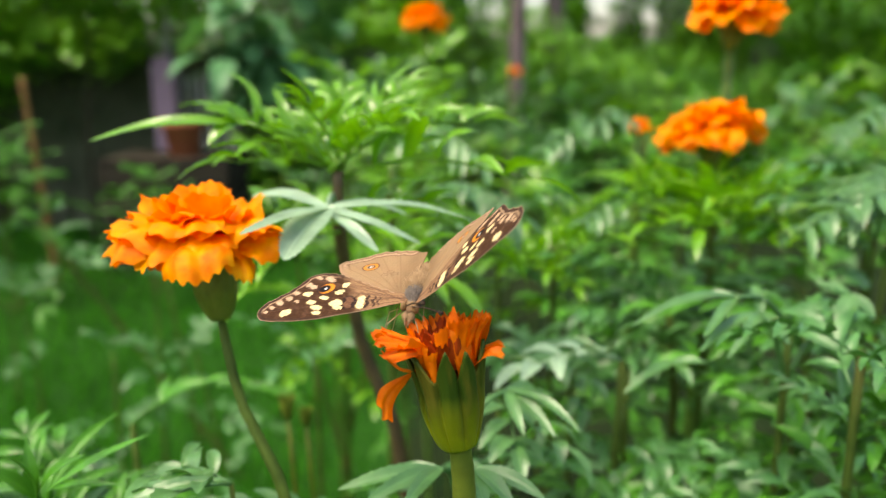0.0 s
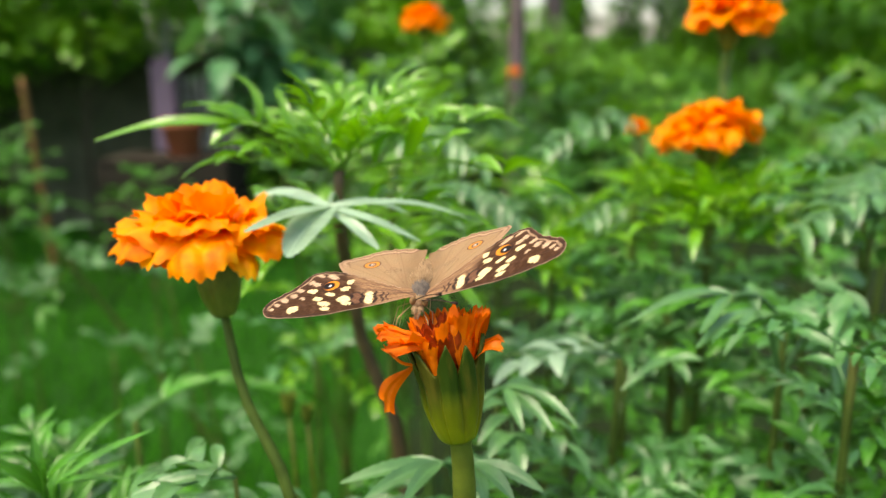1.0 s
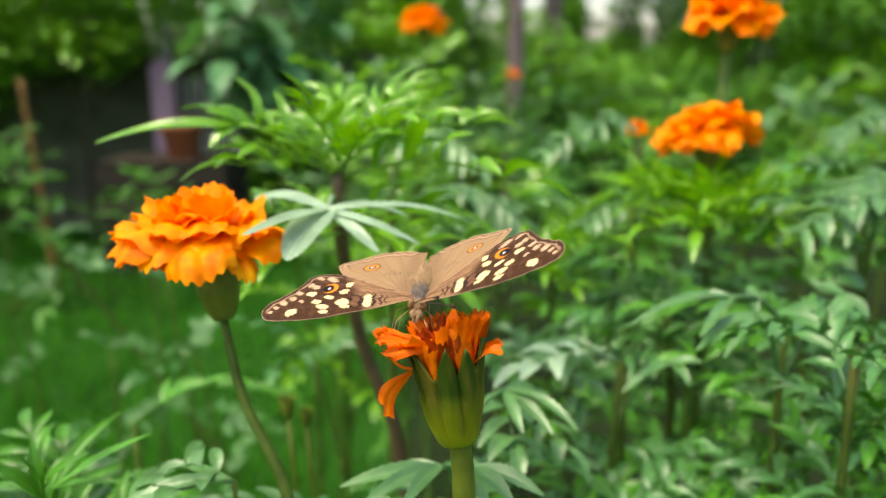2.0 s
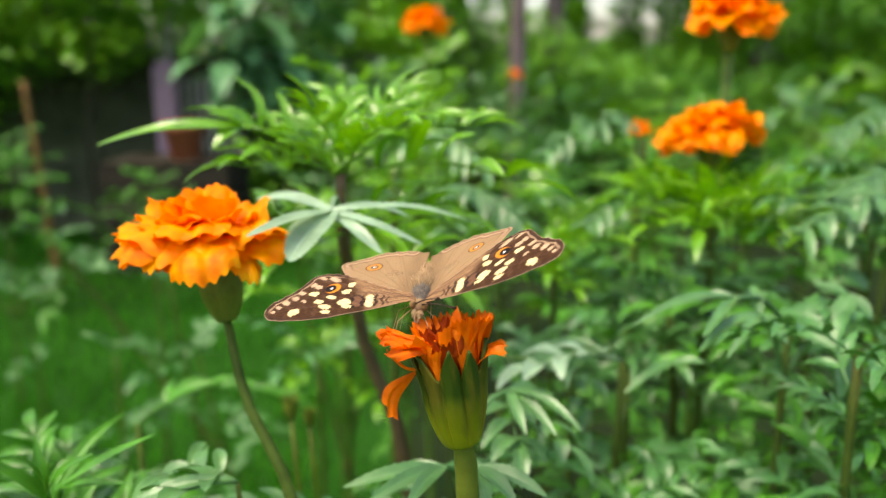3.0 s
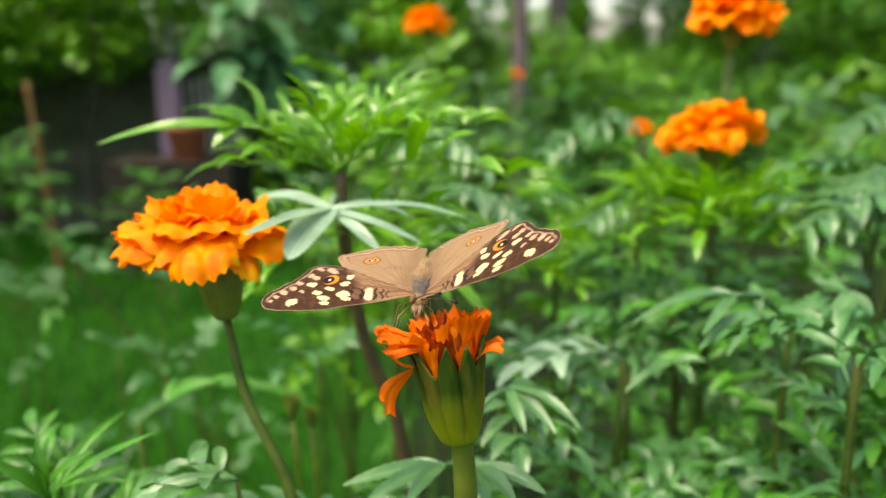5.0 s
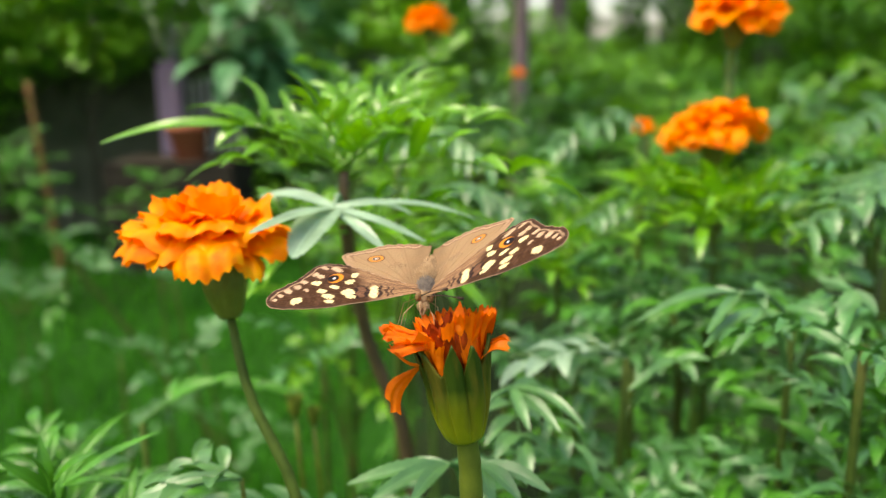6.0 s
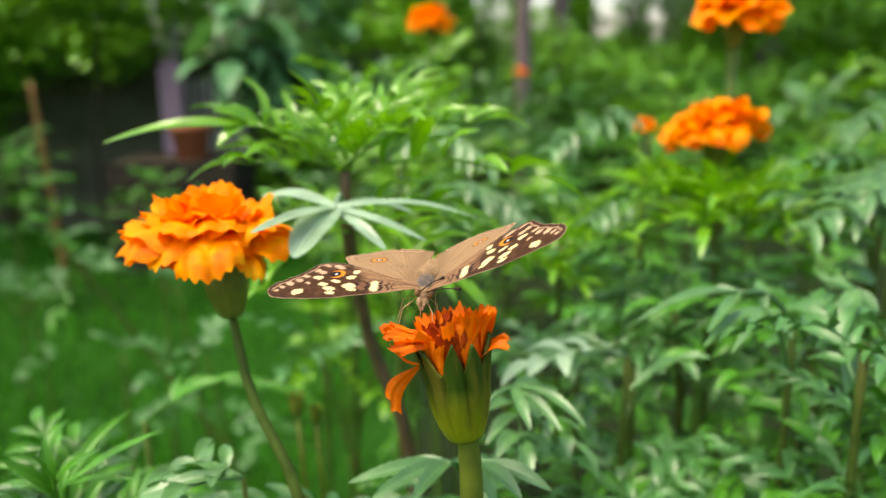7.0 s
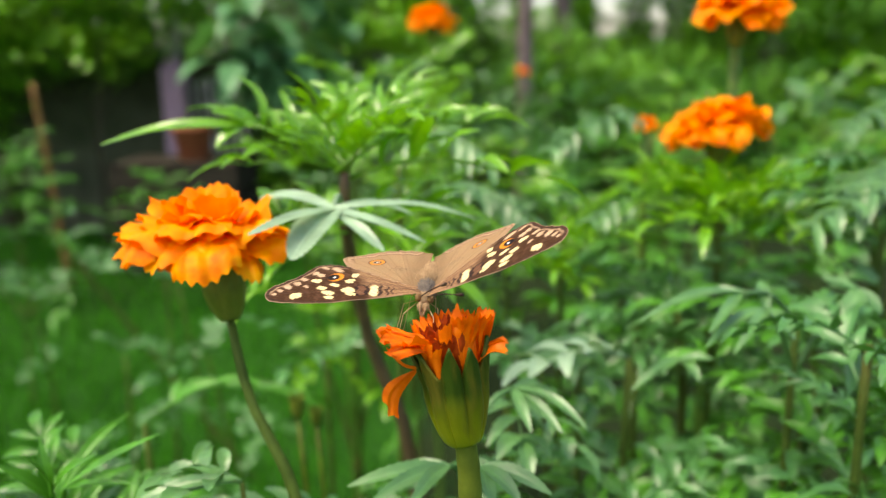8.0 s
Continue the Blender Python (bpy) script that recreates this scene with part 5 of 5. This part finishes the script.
def hind_colours(x, y, edge):
    n = speckle(x, y, 1.6, 5)
    fine = speckle(x, y, 11.0, 6)
    col = np.zeros(x.shape + (3,)) + np.array((0.300, 0.198, 0.100))
    col = paint(col, 0.25 + 0.3 * n, (0.24, 0.145, 0.072))
    col = paint(col, 0.22 * soft(0.1, 1.2, np.sin(26 * np.arctan2(y - 5.0, x + 1.5)) + 0.8 * fine), (0.20, 0.115, 0.06))
    col = paint(col, 0.55 * (1 - soft(1.0, 4.5, x - 0.05 * y)), (0.17, 0.105, 0.052))
    rear = soft(-1, -5, y + 0.35 * (x - 6))
    for at, wide, tone, k in ((1.75, 0.22, (0.15, 0.08, 0.045), 0.9), (1.15, 0.35, (0.42, 0.27, 0.18), 0.7), (0.62, 0.2, (0.13, 0.07, 0.04), 0.9)):
        col = paint(col, k * rear * (1 - soft(wide * 0.4, wide, np.abs(edge - at + 0.12 * np.sin(x * 2.2)))), tone)
    for ang in (-75, -62, -50, -38):
        d = np.abs((y - 5.0) * math.cos(radians(ang)) - (x - 0.5) * math.sin(radians(ang)))
        col = paint(col, 0.38 * (1 - soft(0.03, 0.16, d)), (0.17, 0.095, 0.05))
    col = paint(col, spot(x, y, 9.1, -5.3, 1.7, 1.6, 0, 0.07), (0.10, 0.045, 0.025))
    col = paint(col, spot(x, y, 9.1, -5.3, 1.45, 1.38, 0, 0.08), (0.52, 0.21, 0.03))
    col = paint(col, spot(x, y, 9.1, -5.3, 0.85, 0.9, 0, 0.12), (0.10, 0.05, 0.03))
    col = paint(col, spot(x, y, 9.25, -5.3, 0.7, 0.72, 0, 0.12), (0.40, 0.25, 0.14))
    col = paint(col, spot(x, y, 9.3, -5.3, 0.42, 0.46, 0, 0.25), BLACK)
    col = paint(col, spot(x, y, 9.15, -5.3, 0.2, 0.24, 0, 0.3), (0.75, 0.72, 0.72))
    col = paint(col, 0.8 * rear * (1 - soft(0.10, 0.30, edge)), (0.40, 0.27, 0.16))
    col = paint(col, 0.5 * (1 - rear) * (1 - soft(0.3, 1.1, edge + 0.15 * fine)), (0.36, 0.21, 0.13))
    for cx, cy in ((3.6, -2.2), (4.6, -3.0), (5.4, -1.9)):
        d = np.hypot((x - cx) / 0.75, (y - cy) / 0.6) + 0.12 * fine
        col = paint(col, 0.5 * (1 - soft(0.08, 0.26, np.abs(d - 0.8))), (0.15, 0.08, 0.045))
    return np.clip(col * (1 + 0.05 * fine + 0.07 * n)[..., None], 0.003, 1)


def wing_material():
    m, tree, bsdf = nodes_of("wing_scales")
    at = tree.nodes.new("ShaderNodeAttribute")
    at.attribute_name = "scales"
    grain = noise_at(tree, 5200, 3)
    col = mixed(tree, ramp(tree, grain, 0.3, 0.75), at.outputs["Color"], (0.88, 0.86, 0.84), "MULTIPLY")
    tree.links.new(col, bsdf.inputs["Base Color"])
    bsdf.inputs["Roughness"].default_value = 0.62
    bsdf.inputs["Specular IOR Level"].default_value = 0.08
    bsdf.inputs["Sheen Weight"].default_value = 0.0
    bumped(tree, bsdf, grain, 0.35, 0.00006)
    return m


WING = wing_material()


def wing_mesh(name, front, rear, colours, sign, stations=150, rows=76):
    """A wing over the distance x from the hinge: rows between rear and front edge, top and underside, in metres."""
    s = np.linspace(0, 1, stations) ** 0.85
    xs = -1.1 + s * (front[-1][0] + 1.1)
    top_y = np.interp(xs, *zip(*front))
    low_y = np.interp(xs, *zip(*rear))
    k = np.array((1, 3, 5, 3, 1)) / 13
    top_y = np.convolve(np.pad(top_y, 2, "edge"), k, "valid")
    low_y = np.convolve(np.pad(low_y, 2, "edge"), k, "valid")
    ragged = 0.16 * np.sin(xs * 3.1) + 0.09 * np.sin(xs * 7.3) + 0.04 * np.sin(xs * 19)
    low_y = low_y + ragged * (xs > 1.5)
    v = np.linspace(0, 1, rows)
    x = np.repeat(xs[:, None], rows, 1)
    y = low_y[:, None] + (top_y - low_y)[:, None] * v[None, :]
    rim = np.concatenate([np.stack([xs[xs > 2], low_y[xs > 2]], 1), np.stack([np.full(12, xs[-1]), np.linspace(low_y[-1], top_y[-1], 12)], 1), np.stack([xs[xs > 2], top_y[xs > 2]], 1)])
    edge = np.full(x.shape, 9.0)
    for px, py in rim:
        edge = np.minimum(edge, np.hypot(x - px, y - py))
    colour = colours(x, y, edge)
    # camber, vein ridges and a slight wave
    z = 0.25 * np.sin(np.pi * np.clip(x / 27, 0, 1)) - 0.010 * (y - 4) ** 2 * (x / 27) + 0.06 * np.sin(0.9 * y + 0.5 * x)
    for ang in (-75, -60, -46, -32, -22, -12, -3, 6, 14):
        d = np.abs((y - 6.0) * math.cos(radians(ang)) - (x - 1.0) * math.sin(radians(ang)))
        z += 0.07 * np.exp(-(d / 0.13) ** 2) * np.clip(x / 4, 0, 1)
    verts = [(sign * a * MM, b * MM, c * MM) for a, b, c in zip(x.ravel(), y.ravel(), z.ravel())]
    n = len(verts)
    verts += [(p, q, r - 0.07 * MM) for p, q, r in verts]
    at = lambda i, j: i * rows + j
    faces = []
    for i in range(stations - 1):
        for j in range(rows - 1):
            f = (at(i, j), at(i + 1, j), at(i + 1, j + 1), at(i, j + 1))
            faces.append(f if sign > 0 else f[::-1])
            g = tuple(q + n for q in f[::-1])
            faces.append(g if sign > 0 else g[::-1])
    ring = [at(i, 0) for i in range(stations)] + [at(stations - 1, j) for j in range(1, rows)] + [at(i, rows - 1) for i in range(stations - 2, -1, -1)] + [at(0, j) for j in range(rows - 2, 0, -1)]
    for a, b in zip(ring, ring[1:] + ring[:1]):
        faces.append((a, a + n, b + n, b) if sign > 0 else (b, b + n, a + n, a))
    me = bpy.data.meshes.new(name)
    me.from_pydata(verts, [], faces)
    under = colour * 0.45 + np.array((0.42, 0.29, 0.17)) * 0.55
    rgba = np.concatenate([colour.reshape(-1, 3), under.reshape(-1, 3)])
    rgba = np.concatenate([rgba, np.ones((len(rgba), 1))], 1)
    layer = me.color_attributes.new("scales", "FLOAT_COLOR", "POINT")
    layer.data.foreach_set("color", rgba.astype(np.float32).ravel())
    me.materials.append(WING)
    me.polygons.foreach_set("use_smooth", [True] * len(me.polygons))
    return me


FUR = plain_material("body_fur", (0.23, 0.142, 0.070), (0.40, 0.27, 0.145), 900, 0.85, 0.0002)
FUR_GREY = plain_material("grey_thorax_fur", (0.095, 0.080, 0.066), (0.20, 0.165, 0.13), 900, 0.85, 0.0002)
EYE = plain_material("compound_eye", (0.10, 0.055, 0.022), (0.26, 0.155, 0.065), 2500, 0.35, 0.00003)
LIMB = plain_material("insect_limb", (0.34, 0.22, 0.11), (0.50, 0.34, 0.18), 1500, 0.6, 0.00003)
FEELER = plain_material("feeler", (0.020, 0.012, 0.008), (0.06, 0.035, 0.022), 1500, 0.5, 0.00003)


def fur(bm, centre, radii, count, length, rng, m=None):
    m = m or Matrix()
    for _ in range(count):
        d = Vector((rng.gauss(0, 1), rng.gauss(0, 1), rng.gauss(0, 1))).normalized()
        p = Vector(centre) + Vector((d.x * radii[0], d.y * radii[1], d.z * radii[2])) * 0.97
        tip = p + (d + Vector((rng.uniform(-0.25, 0.25), rng.uniform(-2.2, -0.9), rng.uniform(-0.2, 0.2)))).normalized() * length * rng.uniform(0.5, 1.2)
        side = d.cross(Vector((0.3, 0.5, 0.8))).normalized() * 0.00009
        bm.faces.new([bm.verts.new(p - side), bm.verts.new(p + side), bm.verts.new(tip)])


def build_butterfly():
    rng = random.Random(4)
    o = tagged(new("butterfly"), label="brown butterfly with cream spots and orange eye marks, feeding", category="butterfly")
    o.empty_display_size = 0.01
    bm = bmesh.new()
    blob(bm, (-0.4 * MM, 4.6 * MM, 0.3 * MM), (1.55 * MM, 2.8 * MM, 1.6 * MM), 20, 14)
    fur(bm, (-0.4 * MM, 4.6 * MM, 0.3 * MM), (1.55 * MM, 2.8 * MM, 1.6 * MM), 1900, 0.9 * MM, rng)
    part("thorax", bm, FUR_GREY, o, "grey-brown furry thorax")
    bm = bmesh.new()
    rings = []
    for i in range(29):
        s = i / 28
        r = (1.45 * math.sin(math.pi * (0.12 + 0.83 * s)) ** 0.7 + 0.05 * math.cos(s * 7 * 2 * math.pi)) * MM
        c = Vector((-0.2 * MM, (3.4 - 12.0 * s) * MM, (0.1 - 0.9 * s * s) * MM))
        rings.append([bm.verts.new(c + Vector((r * math.cos(a), 0, r * math.sin(a)))) for a in [2 * math.pi * k / 16 for k in range(16)]])
    for a, b in zip(rings, rings[1:]):
        for k in range(16):
            bm.faces.new((a[k], a[(k + 1) % 16], b[(k + 1) % 16], b[k]))
    bm.faces.new(rings[0][::-1])
    bm.faces.new(rings[-1])
    fur(bm, (-0.2 * MM, -1.0 * MM, 0.2 * MM), (1.5 * MM, 5.5 * MM, 1.3 * MM), 1500, 0.9 * MM, rng)
    fur(bm, (-0.3 * MM, 1.6 * MM, 0.4 * MM), (1.9 * MM, 2.6 * MM, 1.4 * MM), 1700, 1.6 * MM, rng)
    part("abdomen", bm, FUR, o, "slender tan abdomen")
    bm = bmesh.new()
    blob(bm, (0, 9.3 * MM, -0.7 * MM), (1.15 * MM, 1.0 * MM, 1.05 * MM), 16, 12)
    fur(bm, (0, 9.3 * MM, -0.7 * MM), (1.15 * MM, 1.0 * MM, 1.05 * MM), 700, 0.6 * MM, rng)
    head = part("head", bm, FUR, o, "furry tan head", pose(-0.0005, -0.0019, 0.0010))
    for sg in (-1, 1):
        bm = bmesh.new()
        blob(bm, (sg * 1.05 * MM, 9.75 * MM, -0.35 * MM), (0.62 * MM, 0.72 * MM, 0.80 * MM), 16, 12)
        part("eye", bm, EYE, head, "round tan compound eye")
        bm = bmesh.new()
        tube(bm, [(sg * 0.48 * MM, 9.6 * MM, -0.9 * MM), (sg * 0.44 * MM, 10.8 * MM, -1.7 * MM), (sg * 0.22 * MM, 11.7 * MM, -2.7 * MM)], 0.40 * MM, 0.14 * MM, 10)
        fur(bm, (sg * 0.48 * MM, 10.8 * MM, -1.6 * MM), (0.5 * MM, 1.0 * MM, 0.6 * MM), 160, 0.5 * MM, rng)
        part("palp", bm, FUR, head)
        bm = bmesh.new()
        reach = Vector((-4.0, 7.5, 6.7) if sg > 0 else (-5.6, 6.2, 4.6)) * MM
        line = tube(bm, [(sg * 0.5 * MM, 9.9 * MM, 0.1 * MM), (sg * 0.5 * MM + reach.x * 0.5, 9.9 * MM + reach.y * 0.5, 0.4 * MM + reach.z * 0.5), Vector((sg * 0.5, 9.9, 0.1)) * MM + reach], 0.11 * MM, 0.09 * MM, 6, 14)
        tube(bm, [line[-2], line[-1], line[-1] + (line[-1] - line[-3]) * 0.7], 0.18 * MM, 0.30 * MM, 8)
        part("antenna", bm, FEELER, head, "thin dark antenna with a clubbed tip")
    bm = bmesh.new()
    tube(bm, [(0, 10.2 * MM, -1.3 * MM), (0.1 * MM, 10.9 * MM, -3.0 * MM), (0, 10.2 * MM, -5.4 * MM)], 0.13 * MM, 0.08 * MM, 6)
    part("proboscis", bm, LIMB, head, "thin tan proboscis dipped into the flower")
    for sg in (-1, 1):
        for y0, knee, foot in ((6.4, (2.6, 10.2, 0.0), (3.4, 11.0, -7.2)), (5.4, (3.0, 7.6, 0.4), (3.9, 9.4, -6.8)), (4.2, (2.2, 3.6, 0.2), (2.8, 6.6, -7.4))):
            bm = bmesh.new()
            a, b, c = Vector((sg * 0.8, y0, -1.2)) * MM, Vector((sg * knee[0], knee[1], knee[2] - 1.6)) * MM, Vector((sg * foot[0], foot[1], foot[2])) * MM
            tube(bm, [a, a.lerp(b, 0.6), b], 0.11 * MM, 0.08 * MM, 6, 5)
            tube(bm, [b, b.lerp(c, 0.5), c], 0.08 * MM, 0.05 * MM, 6, 5)
            part("leg", bm, LIMB, o)
    wings = {}
    for sg in (1, -1):
        for kind, front, rear, colours in (("forewing", FORE_FRONT, FORE_REAR, fore_colours), ("hindwing", HIND_FRONT, HIND_REAR, hind_colours)):
            w = part(kind, wing_mesh(kind, front, rear, colours, sg), None, o,
                     "dark brown forewing with cream spots and an orange eye mark" if kind == "forewing" else "tan hindwing with a small orange eye mark")
            wings[kind, sg] = w
    return o, wings


# ---- build ----
build_ground()
build_bed_soil()
build_lawn()
build_spent_marigold()
build_flowering_marigolds()
butterfly, wings = build_butterfly()
build_near_leaves()
build_broad_shoots()
build_finger_plants()
build_arching_plants()
build_bed()
build_background()


def motions():
    # seconds, place, pitch, roll, yaw of the body, and the lift of both wing pairs
    beats = (
        (0.0, -0.00452, 0.13384, 0.56063, -17.0, -8.0, -11.9, -15.6, 53.9),
        (0.1, -0.00452, 0.13415, 0.56031, -14.0, -8.7, -13.1, -13.1, 54.7),
        (0.2, -0.00491, 0.13526, 0.56031, -8.3, -7.8, -13.5, -12.1, 52.2),
        (0.3, -0.00527, 0.13688, 0.56028, 4.1, -7.2, -6.4, -11.3, 36.1),
        (0.4, -0.00457, 0.13586, 0.56103, 0.2, -6.9, -2.3, -15.8, 24.7),
        (0.5, -0.00438, 0.13490, 0.56097, -2.6, -6.5, -5.7, -17.5, 22.1),
        (0.6, -0.00348, 0.13543, 0.56069, -12.4, -7.2, -6.0, -9.2, 38.6),
        (0.7, -0.00285, 0.13598, 0.56015, -15.3, -7.6, -4.6, 5.8, 55.4),
        (0.8, -0.00279, 0.13533, 0.56057, -15.8, -7.3, -6.3, 2.7, 53.4),
        (0.9, -0.00331, 0.13427, 0.56049, -15.9, -7.4, -6.3, -7.5, 42.6),
        (1.0, -0.00390, 0.13384, 0.56072, -15.4, -7.5, -6.3, -14.5, 34.2),
        (1.5, -0.00382, 0.13361, 0.56078, -15.3, -7.3, -7.0, -14.3, 33.9),
        (3.0, -0.00420, 0.13418, 0.56085, -16.1, -7.4, -7.7, -14.3, 35.4),
        (3.5, -0.00398, 0.13441, 0.56092, -12.4, -7.1, -8.5, -12.9, 33.9),
        (4.0, -0.00409, 0.13447, 0.56113, -17.0, -7.4, -7.1, -12.1, 35.4),
        (4.2, -0.00406, 0.13462, 0.56108, -17.2, -7.4, -6.8, -11.0, 37.6),
        (4.3, -0.00404, 0.13478, 0.56102, -17.6, -7.4, -6.6, -9.0, 43.2),
        (4.4, -0.00402, 0.13492, 0.56096, -17.4, -7.4, -6.4, -8.2, 44.0),
        (4.5, -0.00401, 0.13501, 0.56092, -16.5, -7.4, -6.3, -9.2, 39.2),
        (6.0, -0.00406, 0.13459, 0.56127, -15.8, -7.2, -5.5, -10.8, 36.3),
        (6.5, -0.00396, 0.13571, 0.56079, -9.8, -7.3, -7.1, -9.7, 37.4),
        (7.0, -0.00396, 0.13551, 0.56080, -9.5, -7.2, -7.5, -8.8, 35.6),
        (7.5, -0.00389, 0.13580, 0.56012, -7.0, -6.9, -6.5, -5.2, 35.5),
        (8.0, -0.00358, 0.13549, 0.56060, -10.7, -7.5, -6.0, -8.0, 36.5),
    )
    turn = lambda y, p, r: Matrix.Rotation(math.pi + radians(y), 4, "Z") @ Matrix.Rotation(radians(p), 4, "X") @ Matrix.Rotation(radians(r), 4, "Y")
    walk(butterfly, [(t, Matrix.Translation((x, y, z)) @ turn(yaw, pitch, roll)) for t, x, y, z, pitch, roll, yaw, a, b in beats])
    for (kind, sg), w in wings.items():
        up = 0.0011 if kind == "forewing" else 0.0009
        walk(w, [(row[0], Matrix.Translation((sg * 0.0012, 0, up)) @ Matrix.Rotation(-sg * radians(row[7] if sg > 0 else row[8]), 4, "Y")) for row in beats])


motions()
